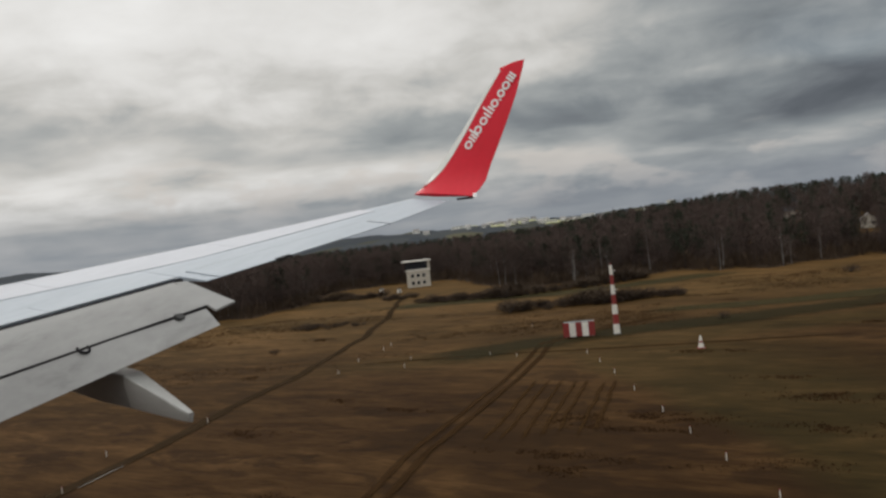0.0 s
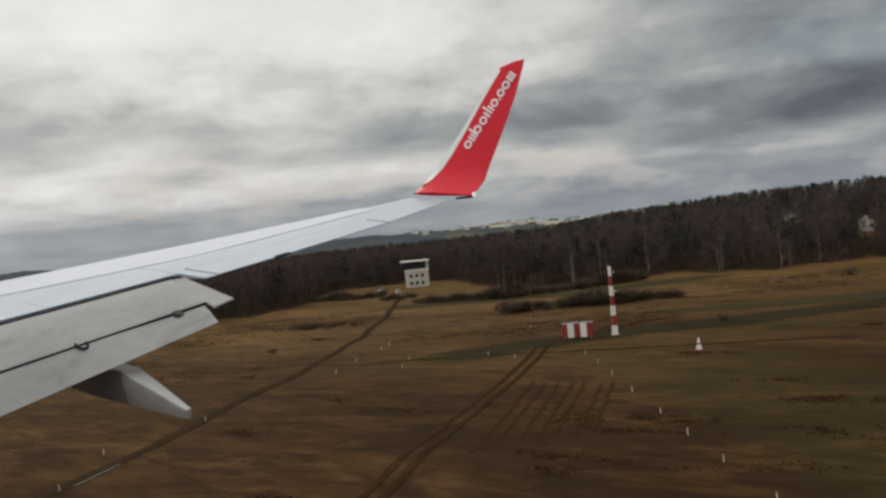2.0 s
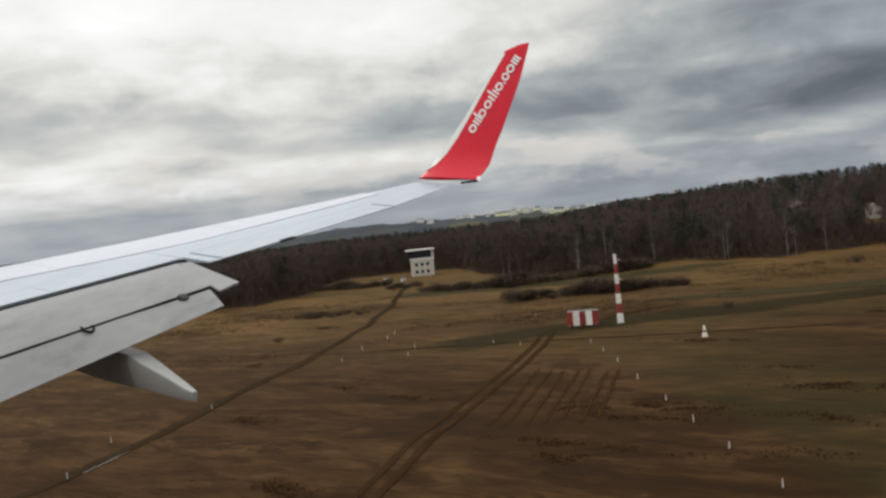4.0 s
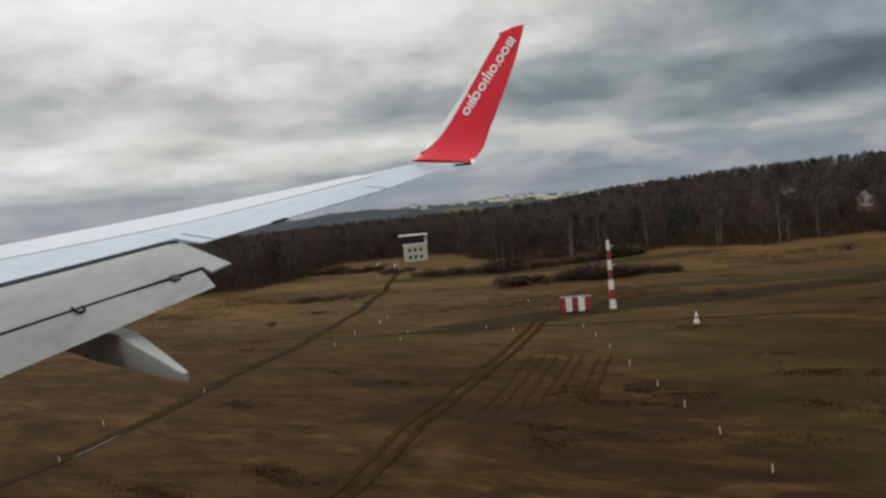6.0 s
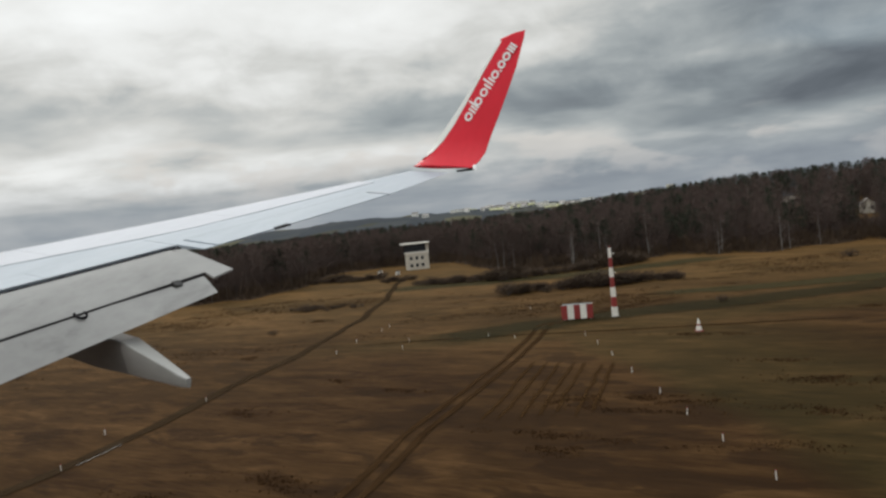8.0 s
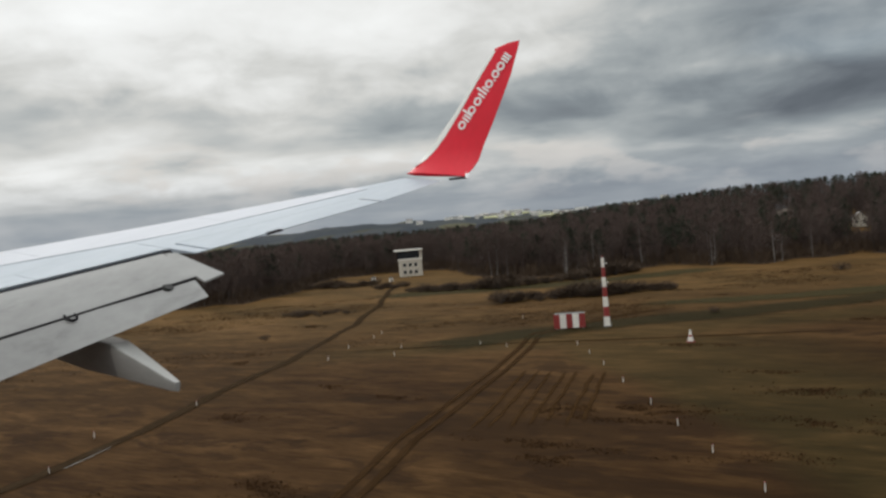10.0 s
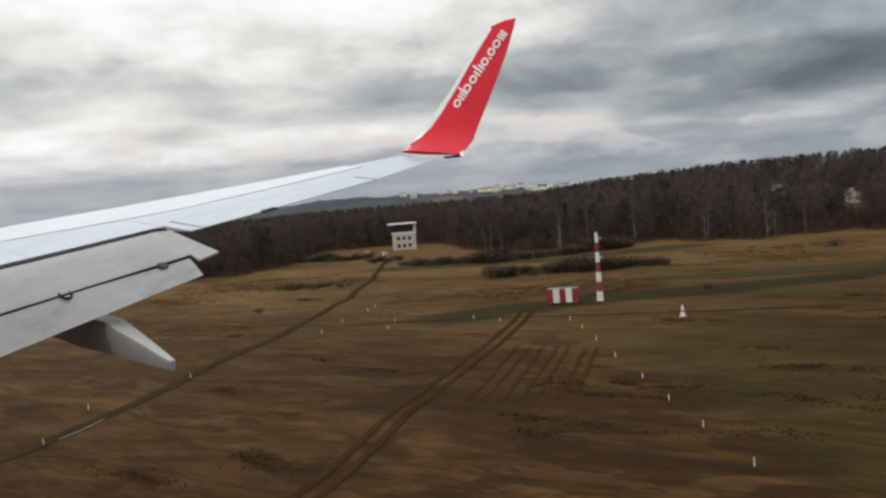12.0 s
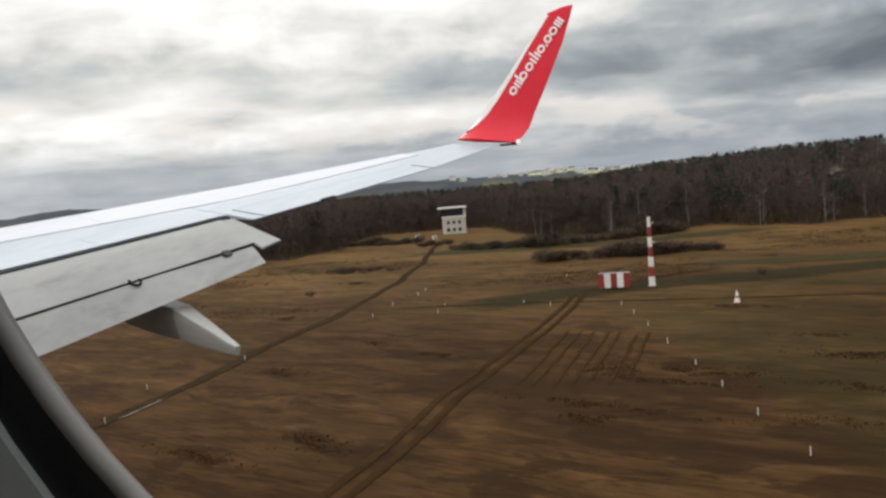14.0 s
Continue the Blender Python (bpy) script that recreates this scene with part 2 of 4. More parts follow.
def ground_material():
    m = bpy.data.materials.new("heath_and_fields")
    m.use_nodes = True
    k = Nodes(m.node_tree)
    pos = k.add("ShaderNodeNewGeometry").outputs["Position"]
    along = k.add("ShaderNodeMapping", {0: pos, 2: (0, 0, -FLIGHT)}).outputs[0]
    streak = k.add("ShaderNodeMapping", {0: along, 3: (0.36, 1.0, 1.0)}).outputs[0]
    xy = k.add("ShaderNodeSeparateXYZ", {0: pos})
    patch = k.noise(streak, 0.045, 7, 0.6, 0.5)
    tufty = k.add("ShaderNodeMapping", {0: along, 3: (0.30, 1.0, 1.0)}).outputs[0]
    small = k.noise(tufty, 0.34, 8, 0.68, 0.5)
    grain = k.noise(k.add("ShaderNodeMapping", {0: along, 3: (0.16, 1.0, 1.0)}).outputs[0], 2.2, 4, 0.6)
    f = k.math("ADD", k.math("ADD", k.math("MULTIPLY", patch, 0.36), k.math("MULTIPLY", small, 0.42)), k.math("MULTIPLY", grain, 0.22))
    f = k.math("MULTIPLY_ADD", k.math("SUBTRACT", f, 0.5), 1.4, 0.525)
    frill = k.math("MULTIPLY", k.math("SUBTRACT", k.noise(tufty, 0.6, 6, 0.68, 0.4), 0.5), 0.30)
    blot = k.noise(k.add("ShaderNodeMapping", {0: along, 1: (40, 13, 0), 3: (0.38, 1.0, 1.0)}).outputs[0], 0.07, 9, 0.66, 0.6)
    heath = k.ramp(f, [(0.33, (0.0203, 0.0100, 0.0040)), (0.44, (0.0367, 0.0182, 0.0069)), (0.52, (0.0541, 0.0279, 0.0104)),
                       (0.60, (0.0754, 0.0395, 0.0152)), (0.70, (0.1112, 0.0600, 0.0242))])
    heath = k.mix(k.ramp(k.math("ADD", k.math("ADD", blot, frill), k.math("MULTIPLY", k.math("SUBTRACT", k.noise(pos, 0.02, 2), 0.5), 0.25)), [(0.55, 0.0), (0.61, 0.6)]), heath, (0.0281, 0.0144, 0.0060))
    # ragged wet heather patches, denser on the low ground under the approach
    low = k.ramp(k.math("ADD", k.math("MULTIPLY", k.math("SUBTRACT", xy.outputs[0], xy.outputs[1]), 0.004), k.noise(pos, 0.014, 3, 0.55)), [(0.10, 0.0), (0.50, 1.0)])
    rag = k.noise(k.add("ShaderNodeMapping", {0: along, 1: (7, 71, 0), 3: (0.55, 1.0, 1.0)}).outputs[0], 0.15, 10, 0.66, 0.6)
    wet = k.ramp(k.math("ADD", k.math("ADD", rag, frill), k.math("MULTIPLY", low, 0.145)), [(0.565, 0.0), (0.60, 0.6), (0.68, 0.8)])
    heath = k.mix(wet, heath, (0.0245, 0.0126, 0.0056))
    meadow = k.ramp(f, [(0.34, (0.0374, 0.0215, 0.0078)), (0.43, (0.0707, 0.0430, 0.0153)), (0.51, (0.1019, 0.0605, 0.0219)), (0.58, (0.1352, 0.0770, 0.0288)), (0.68, (0.1924, 0.1080, 0.0428))])
    wob = k.math("MULTIPLY", k.math("SUBTRACT", k.noise(streak, 0.018, 3), 0.5), 160.0)
    zone = k.ramp(k.math("DIVIDE", k.math("ADD", xy.outputs[1], wob), 400.0), [(0.24, 0.0), (0.45, 0.45), (0.62, 0.85), (0.75, 0.9)])
    # shorter, greener grass kept mown along the two rows of stakes
    mown = k.ramp(f, [(0.36, (0.020, 0.0165, 0.0058)), (0.50, (0.037, 0.0285, 0.0095)), (0.64, (0.058, 0.040, 0.0145))])
    drift = k.math("MULTIPLY", wob, 0.10)
    across = k.math("ABSOLUTE", k.math("ADD", k.math("SUBTRACT", xy.outputs[1], 137.0), k.math("ADD", drift, k.math("MULTIPLY", xy.outputs[0], 0.02))))
    row = k.math("MULTIPLY", k.ramp(k.math("DIVIDE", across, 20.0), [(0.15, 1.0), (0.6, 0.0)]), k.ramp(k.math("ADD", 0.5, k.math("MULTIPLY", xy.outputs[0], 0.01)), [(0.2, 0.0), (0.45, 1.0)]))
    side = k.math("SUBTRACT", k.math("ADD", xy.outputs[0], drift), k.math("MULTIPLY_ADD", xy.outputs[1], -0.10, 28.0))
    column = k.math("MULTIPLY", k.ramp(k.math("DIVIDE", side, 40.0), [(0.0, 0.0), (0.10, 1.0), (0.5, 1.0), (0.95, 0.0)]), k.ramp(k.math("DIVIDE", xy.outputs[1], 200.0), [(0.62, 1.0), (0.70, 0.0)]))
    heath = k.mix(k.math("MULTIPLY", k.math("MAXIMUM", row, column), 0.6), heath, mown)
    near = k.mix(zone, heath, meadow)
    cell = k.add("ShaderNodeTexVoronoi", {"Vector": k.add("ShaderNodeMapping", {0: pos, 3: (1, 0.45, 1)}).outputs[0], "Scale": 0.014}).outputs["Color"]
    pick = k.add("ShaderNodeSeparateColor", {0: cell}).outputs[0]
    # distance haze is put into these blue-grey base colours of the far land
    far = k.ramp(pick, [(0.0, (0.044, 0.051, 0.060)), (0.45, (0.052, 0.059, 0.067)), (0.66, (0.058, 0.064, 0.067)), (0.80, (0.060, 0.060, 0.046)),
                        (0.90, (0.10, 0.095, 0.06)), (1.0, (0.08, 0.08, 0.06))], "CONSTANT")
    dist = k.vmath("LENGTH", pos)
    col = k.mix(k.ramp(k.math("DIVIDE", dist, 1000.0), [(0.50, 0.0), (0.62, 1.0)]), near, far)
    hgt = k.math("ADD", small, k.math("MULTIPLY", grain, 0.5))
    b = k.add("ShaderNodeBump", {"Strength": 0.6, "Distance": 0.2, "Height": hgt}).outputs[0]
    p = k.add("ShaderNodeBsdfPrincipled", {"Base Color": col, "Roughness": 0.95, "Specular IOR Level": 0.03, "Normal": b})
    k.add("ShaderNodeOutputMaterial", {0: p.outputs[0]})
    return m


M_GREEN = material("winter_grass", [(0.3, (0.034, 0.029, 0.0125)), (0.5, (0.052, 0.043, 0.0185)), (0.75, (0.080, 0.060, 0.027))], 0.95, 0, 0.06, (1, 1, 1), 12,
                   0.3, 2, spec=0.03, frayed=0.75)
M_MOWN = material("mown_grass", [(0.3, (0.020, 0.0190, 0.0090)), (0.5, (0.031, 0.0275, 0.0125)), (0.75, (0.048, 0.039, 0.018))], 0.95, 0, 0.08, (1, 1, 1), 10,
                  0.3, 2, spec=0.03, frayed=0.6)
M_GROUND = ground_material()


# ---- mesh helpers ----
def mesh_of(name, verts, faces, mats, index=None, smooth=False):
    me = bpy.data.meshes.new(name)
    me.from_pydata([tuple(v) for v in verts], [], [tuple(f) for f in faces])
    for m in (mats if isinstance(mats, (list, tuple)) else [mats]):
        me.materials.append(m)
    if index is not None:
        me.polygons.foreach_set("material_index", index)
    if smooth:
        me.polygons.foreach_set("use_smooth", [True] * len(me.polygons))
    me.update()
    return me


def part(name, bm, mat, parent, label=""):
    me = bpy.data.meshes.new(name)
    bm.normal_update()
    bm.to_mesh(me)
    bm.free()
    me.materials.append(mat)
    ob = new(name, me)
    if parent:
        ob.parent = parent
    if label:
        tagged(ob, label)
    return ob


def thing(name, label, category, m=None, group="", kind=""):
    ob = tagged(new(name), label, category, group, kind)
    ob.empty_display_size = 0.3
    if m is not None:
        ob.matrix_world = m
    return ob


def box(cx, cy, cz, sx, sy, sz, bevel=0.0, bm=None, turn=None):
    bm = bm or bmesh.new()
    m = Matrix.Translation((cx, cy, cz)) @ (turn or Matrix.Identity(4)) @ Matrix.Diagonal((sx, sy, sz, 1))
    r = bmesh.ops.create_cube(bm, size=1.0, matrix=m)
    if bevel:
        bmesh.ops.bevel(bm, geom=list({e for v in r["verts"] for e in v.link_edges}), offset=bevel, segments=2, profile=0.6, affect="EDGES")
    return bm


def tube(p0, p1, r0, r1, n_side=8, bm=None):
    bm = bm or bmesh.new()
    p0, p1 = Vector(p0), Vector(p1)
    q = (p1 - p0).to_track_quat("Z", "Y").to_matrix().to_4x4()
    bmesh.ops.create_cone(bm, cap_ends=True, segments=n_side, radius1=r0, radius2=r1, depth=(p1 - p0).length,
                          matrix=Matrix.Translation((p0 + p1) / 2) @ q)
    return bm


def loft(rings, closed_ends=True, bm=None):
    """A skin over rings of equally many points."""
    bm = bm or bmesh.new()
    vs = [[bm.verts.new(p) for p in ring] for ring in rings]
    k = len(rings[0])
    for a, b in zip(vs, vs[1:]):
        for i in range(k):
            j = (i + 1) % k
            bm.faces.new((a[i], a[j], b[j], b[i]))
    if closed_ends:
        bm.faces.new(list(reversed(vs[0])))
        bm.faces.new(vs[-1])
    bmesh.ops.recalc_face_normals(bm, faces=bm.faces[:])
    return bm


def smooth(ob, degrees=35):
    ob.data.polygons.foreach_set("use_smooth", [True] * len(ob.data.polygons))
    ob.data.set_sharp_from_angle(angle=radians(degrees))
    return ob


# ---- ground: one sheet from under the wing to the hills ----
def edge_dist(az):
    """Distance of the wood's edge by bearing, with a clearing round the tower."""
    notch = math.exp(-((az + 3.2) / 5.2) ** 4)
    return 296 + 112 * notch + 9 * math.sin(az * 0.55) + 5 * math.sin(az * 1.7 + 1)


def top_el(az):
    pts = ((-30, -0.5), (-14, -0.25), (-5, -0.05), (2, 0.0), (6, 0.1), (12, 0.65), (18, 1.05), (26, 1.2), (50, 1.3))
    for (a0, e0), (a1, e1) in zip(pts, pts[1:]):
        if az <= a1:
            return e0 + (e1 - e0) * (az - a0) / (a1 - a0)
    return 1.3


def slope(az, r):
    """The wooded rise behind the wood's edge."""
    side = min(1.0, max(0.0, (az + 34) / 10), max(0.0, (56 - az) / 10))
    if side <= 0:
        return 0.0
    e = edge_dist(az)
    up = min(1.0, max(0.0, (r - e - 8) / 190))
    down = min(1.0, max(0.0, (r - e - 215) / 200))
    top = max(0.0, 19.0 + (e + 195) * math.tan(radians(top_el(az))) - 14.5)
    return side * top * up * (1.6 - 0.6 * up) * (1 - down * down * (3 - 2 * down))


def hill(x, y):
    r, az = math.hypot(x, y), math.degrees(math.atan2(x, y))
    far = min(1.0, max(0.0, (r - 1100) / 1500))
    ridge = 22 + 16 * noise.noise((az * 0.11, r * 0.0007, 2.0)) + 9 * noise.noise((az * 0.4, r * 0.002, 5.0))
    ridge += 22 * math.exp(-((az + 5) / 5.5) ** 2) + 26 * math.exp(-((az - 16) / 6.0) ** 2) + 12 * math.exp(-((az + 22) / 7.0) ** 2)
    ridge += 20 * math.exp(-((az - 5.5) / 4.5) ** 2)
    ridge += 3.5 * noise.noise((az * 1.9, r * 0.004, 7.0)) + 2.0 * noise.noise((az * 4.1, r * 0.01, 1.0))
    rough = 0.10 * noise.noise((x * 0.05, y * 0.05, 0)) * min(1.0, max(0.0, (r - 20) / 40))
    return rough + slope(az, r) + far * far * (3 - 2 * far) * max(ridge, 4)


def build_ground():
    rows_r = [0.0] + [8 * 1.055 ** i for i in range(122)]
    rows_r = [r for r in rows_r if r < 4850] + [4850.0]
    azs = [-180 + 10 * i for i in range(14)] + [-40 + 0.5 * i for i in range(161)] + [50 + 10 * i for i in range(13)]
    verts, faces = [(0, 0, 0)], []
    for r in rows_r[1:]:
        for a in azs:
            x, y = r * math.sin(radians(a)), r * math.cos(radians(a))
            verts.append((x, y, hill(x, y)))
    k = len(azs)
    for j in range(k):
        faces.append((0, 1 + (j + 1) % k, 1 + j))
    for i in range(len(rows_r) - 2):
        for j in range(k):
            a, b = 1 + i * k + j, 1 + i * k + (j + 1) % k
            faces.append((a, b, b + k, a + k))
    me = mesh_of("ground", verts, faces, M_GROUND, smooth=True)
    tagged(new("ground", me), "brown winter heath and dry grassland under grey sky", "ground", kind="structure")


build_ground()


def ribbon(name, pts, width, mat, label, category, lift=0.05, shift=0.0):
    """A road or track along points on the ground, with slightly uneven edges."""
    fine = []
    for (x0, y0), (x1, y1) in zip(pts, pts[1:]):
        for s in range(8):
            fine.append((x0 + (x1 - x0) * s / 8, y0 + (y1 - y0) * s / 8))
    fine.append(pts[-1])
    fine = [(x + 0.7 * noise.noise((x * 0.06, y * 0.06, 1.3)), y + 0.7 * noise.noise((x * 0.06, y * 0.06, 8.8))) for x, y in fine]
    verts, faces = [], []
    cuts = (-0.5, -0.36, -0.2, 0.2, 0.36, 0.5)
    for i, (x, y) in enumerate(fine):
        a, b = fine[max(0, i - 1)], fine[min(len(fine) - 1, i + 1)]
        t = Vector((b[0] - a[0], b[1] - a[1])).normalized()
        w = width * (1 + 0.35 * noise.noise((x * 0.11, y * 0.11, 7 + shift)))
        for c in cuts:
            off = shift + c * w
            zz = lift + (0.0 if abs(c) == 0.5 else 0.03)
            verts.append((x - t.y * off, y + t.x * off, hill(x, y) + zz))
    k = len(cuts)
    for i in range(len(fine) - 1):
        for j in range(k - 1):
            a = i * k + j
            faces.append((a, a + 1, a + 1 + k, a + k))
    me = mesh_of(name, verts, faces, mat, smooth=True)
    inside = me.attributes.new("inside", "FLOAT", "POINT")
    ends = lambda i: min(1.0, i / 4, (len(fine) - 1 - i) / 4)
    inside.data.foreach_set("value", [ends(i) * (0.0 if abs(c) == 0.5 else 0.55 if abs(c) > 0.3 else 1.0) for i in range(len(fine)) for c in cuts])
    return tagged(new(name, me), label, category, kind="structure")


ribbon("road", [(-15, 300), (-15.1, 281), (-15.8, 221), (-18.4, 178), (-23.7, 138), (-28.8, 113), (-32.4, 90), (-36.3, 76.6), (-44, 55)], 2.2, M_ROAD,
       "narrow worn asphalt service road across the heath", "road")
for side in (-0.85, 0.85):
    ribbon("track", [(48.9, 168), (29.1, 157), (16, 143), (8.9, 118), (1.8, 94.5), (-4, 77.3), (-7.8, 63.6), (-12, 48)], 1.05, M_TRACK,
           "wheel rut of a bare-earth vehicle track through dry grass", "track", shift=side)


ribbon("path", [(-15.8, 141.6), (-2, 138.5), (12.2, 135.1), (24, 131), (35.9, 126.9), (60, 118)], 1.5, M_TRACK, "narrow dark trodden path through dry grass", "path", 0.04)


def ridge(pts, width, height, label):
    """A ragged mound of turned earth along a line."""
    (x0, y0), (x1, y1) = pts
    verts, faces, steps = [], [], 44
    t = Vector((x1 - x0, y1 - y0)).normalized()
    for i in range(steps + 1):
        s = i / steps
        x, y = x0 + (x1 - x0) * s, y0 + (y1 - y0) * s
        h = height * min(1.0, 5 * s, 5 * (1 - s)) * (0.75 + 0.6 * noise.noise((x * 0.9, y * 0.9, 2.2)))
        bend = 0.25 * noise.noise((x * 0.2, y * 0.2, 9.1))
        for c, up in ((-0.5, -0.3), (-0.25, 0.75), (0.0, 1.0), (0.22, 0.7), (0.5, -0.3)):
            off = bend + c * width * (1 + 0.4 * noise.noise((x * 0.7, y * 0.7, c * 5)))
            verts.append((x - t.y * off, y + t.x * off, hill(x, y) + max(0.02, 0.02 + h * up) if up > 0 else hill(x, y) - 0.03))
    for i in range(steps):
        for j in range(4):
            a = i * 5 + j
            faces.append((a, a + 1, a + 6, a + 5))
    me = mesh_of("furrow", verts, faces, M_FURROW, smooth=True)
    me.attributes.new("inside", "FLOAT", "POINT").data.foreach_set("value", [min(1.0, i / 6, (steps - i) / 6) * c for i in range(steps + 1) for c in (0.0, 0.6, 1.0, 0.6, 0.0)])
    tagged(new("furrow", me), label, "furrow", kind="structure")


for i in range(7):
    ridge([(1.5 + 1.75 * i, 78 + 0.8 * math.sin(i * 2.1)), (10.8 + 1.45 * i, 111 - 1.1 * i + 1.2 * math.sin(i * 3.3))], 0.8, 0.10, "ridge of dark turned earth in ploughed ground")
M_WATER = material("puddle_water", [(0.3, (0.012, 0.011, 0.009)), (0.7, (0.02, 0.018, 0.015))], 0.06, 0, 1)
ribbon("puddle", [(-34.8, 78.2), (-33.9, 81.2), (-32.9, 84.8)], 0.09, M_WATER, "thin shining puddle in the verge of the service road", "puddle", 0.09)
ribbon("grass_strip", [(-22, 262), (5, 252), (30, 247), (58, 252), (90, 262)], 22, M_GREEN, "strip of greener grass before the wood", "grass", 0.035)
ribbon("grass_strip", [(-6, 136.5), (10, 143), (28, 148.5), (52, 151), (84, 157), (110, 162)], 16, M_MOWN, "band of short dark green grass beside the mast", "grass", 0.03)
ribbon("grass_strip", [(38, 178), (58, 170), (80, 168), (105, 172)], 14, M_GREEN, "patch of greener grass on the heath", "grass", 0.035)


# ---- the wing ----
def le_x(y):
    return 0.5126 * y


def top_z(x, y):
    return 0.105 * y + 0.00172 * y * y - 0.0724 * (x - le_x(y))


def te_in(y):
    return 8.11 + 0.27 * (y - 11.21)


def te_out(y):
    return 8.82 + 0.212 * (y - 11.33) if y < 15.1 else 9.62 + 0.095 * (y - 15.1)


def wing_ring(y, te, thick=1.0):
    """One rib: the upper side is nearly straight, the depth lies below."""
    x0, x1 = le_x(y), te(y)
    c = x1 - x0
    full = te_out(y) - x0
    pts = []
    for s, up in ((1.0, 0.0), (0.75, 0.004), (0.5, 0.006), (0.25, 0.005), (0.10, 0.003), (0.04, -0.002), (0.012, -0.009), (0.0, -0.022)):
        x = x0 + s * c
        pts.append((x, y, top_z(x, y) + up * full))
    for s, dn in ((0.012, 0.036), (0.05, 0.055), (0.15, 0.082), (0.35, 0.105), (0.6, 0.085), (0.85, 0.04), (1.0, 0.012)):
        x = x0 + s * c
        pts.append((x, y, top_z(x, y) - (0.003 + (dn - 0.012) * thick) * full))
    return pts


wing = thing("aircraft_wing", "pale grey airliner wing with flaps lowered for landing", "aircraft wing", AIR)
bm = loft([wing_ring(y, te_in) for y in (4.0, 5.5, 7.0, 8.5, 10.0, 11.16)])
smooth(part("inboard_wing_panel", bm, M_WING, wing))
bm = loft([wing_ring(y, te_out, 0.42) for y in (11.164, 12.0, 13.0, 14.0, 14.7, 15.1, 15.5, 16.2, 16.7, 17.02)])
smooth(part("outboard_wing_panel", bm, M_WING, wing))


def camber(x, y):
    """Height of the skin over the wing's chord plane."""
    if y < 11.163:
        return 0.0065 * (te_out(y) - le_x(y))
    back = te_out(y)
    s = (x - le_x(y)) / (back - le_x(y))
    pts = ((0.0, 0.0055), (0.25, 0.0062), (0.5, 0.0066), (0.75, 0.0046), (1.0, 0.0006), (9.0, 0.0006))
    for (s0, h0), (s1, h1) in zip(pts, pts[1:]):
        if s <= s1:
            return (h0 + (h1 - h0) * (max(s, s0) - s0) / (s1 - s0)) * (te_out(y) - le_x(y))
    return 0.0


def skin_strip(y0, y1, xa, xb, lift, steps=8, depth=0.01):
    """A thin raised panel that follows the upper side between two chordwise lines."""
    rings = []
    for i in range(steps + 1):
        y = y0 + (y1 - y0) * i / steps
        a, b = xa(y), xb(y)
        p = []
        for s in (0, 0.25, 0.5, 0.75, 1):
            x = a + (b - a) * s
            p.append((x, y, top_z(x, y) + camber(x, y) + lift))
        rings.append(p + [(v[0], v[1], v[2] - depth) for v in reversed(p)])
    return loft(rings)


for i, (y0, y1) in enumerate(((4.2, 7.0), (7.006, 9.9), (9.906, 12.9), (12.906, 15.9))):
    smooth(part("slat", skin_strip(y0, y1, lambda y: le_x(y) + 0.05, lambda y: le_x(y) + 1.25 - max(0.0, y - 12) * 0.20, 0.006), M_SLAT, wing,
                "pale leading edge slat panel" if i == 0 else ""), 20)
part("skin_joint", skin_strip(4.2, 15.9, lambda y: le_x(y) + 1.255 - max(0.0, y - 12) * 0.20, lambda y: le_x(y) + 1.275 - max(0.0, y - 12) * 0.20, 0.003), M_LINE, wing)
for y0, y1 in ((4.3, 6.6), (6.608, 9.05), (9.058, 11.12)):
    part("spoiler", skin_strip(y0, y1, lambda y: te_in(y) - 0.62, lambda y: te_in(y) + 0.01, 0.006, 4), M_WING, wing)


def hinge(y):
    return 7.97 + 0.268 * (y - 11.42)


smooth(part("aileron", skin_strip(11.42, 15.10, hinge, lambda y: te_out(y) + 0.012, 0.008), M_WING, wing), 20)
part("aileron_gap", skin_strip(11.40, 15.10, lambda y: hinge(y) - 0.03, lambda y: hinge(y) - 0.002, 0.005), M_LINE, wing)
part("aileron_end_gap", skin_strip(15.105, 15.15, lambda y: hinge(y) + 0.1, lambda y: te_out(y), 0.006, 1), M_GAP, wing)
part("aileron_root_gap", skin_strip(11.388, 11.40, lambda y: hinge(y), lambda y: te_out(y) - 0.02, 0.006, 1), M_LINE, wing)
# dark fitting on the trailing edge and the pale seal strip at the flap's end
part("edge_fitting", skin_strip(12.52, 12.82, lambda y: te_out(y) - 0.05, lambda y: te_out(y) + 0.05, 0.012, 2, 0.03), M_GAP, wing, "small dark fitting on the trailing edge")
part("seal_strip", skin_strip(11.17, 11.30, lambda y: te_in(y) - 0.05, lambda y: te_out(y) - 0.02, 0.004, 2), M_WING, wing)
# shade of the cove behind the spoilers, put in as a dark strip
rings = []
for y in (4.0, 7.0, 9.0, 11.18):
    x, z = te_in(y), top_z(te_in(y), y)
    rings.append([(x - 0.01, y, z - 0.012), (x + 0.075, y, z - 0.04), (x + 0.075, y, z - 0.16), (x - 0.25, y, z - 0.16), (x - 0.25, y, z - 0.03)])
part("flap_cove", loft(rings), M_GAP, wing, "dark strip for the shade between spoiler and flap")


def main_te(y):
    return Vector((8.89 + 0.27 * (y - 11.05), y, 0.79 + 0.1974 * (y - 11.05)))


def aft_te(y):
    return Vector((9.34 + 0.27 * (y - 10.91), y, 0.49 + 0.269 * (y - 10.91)))


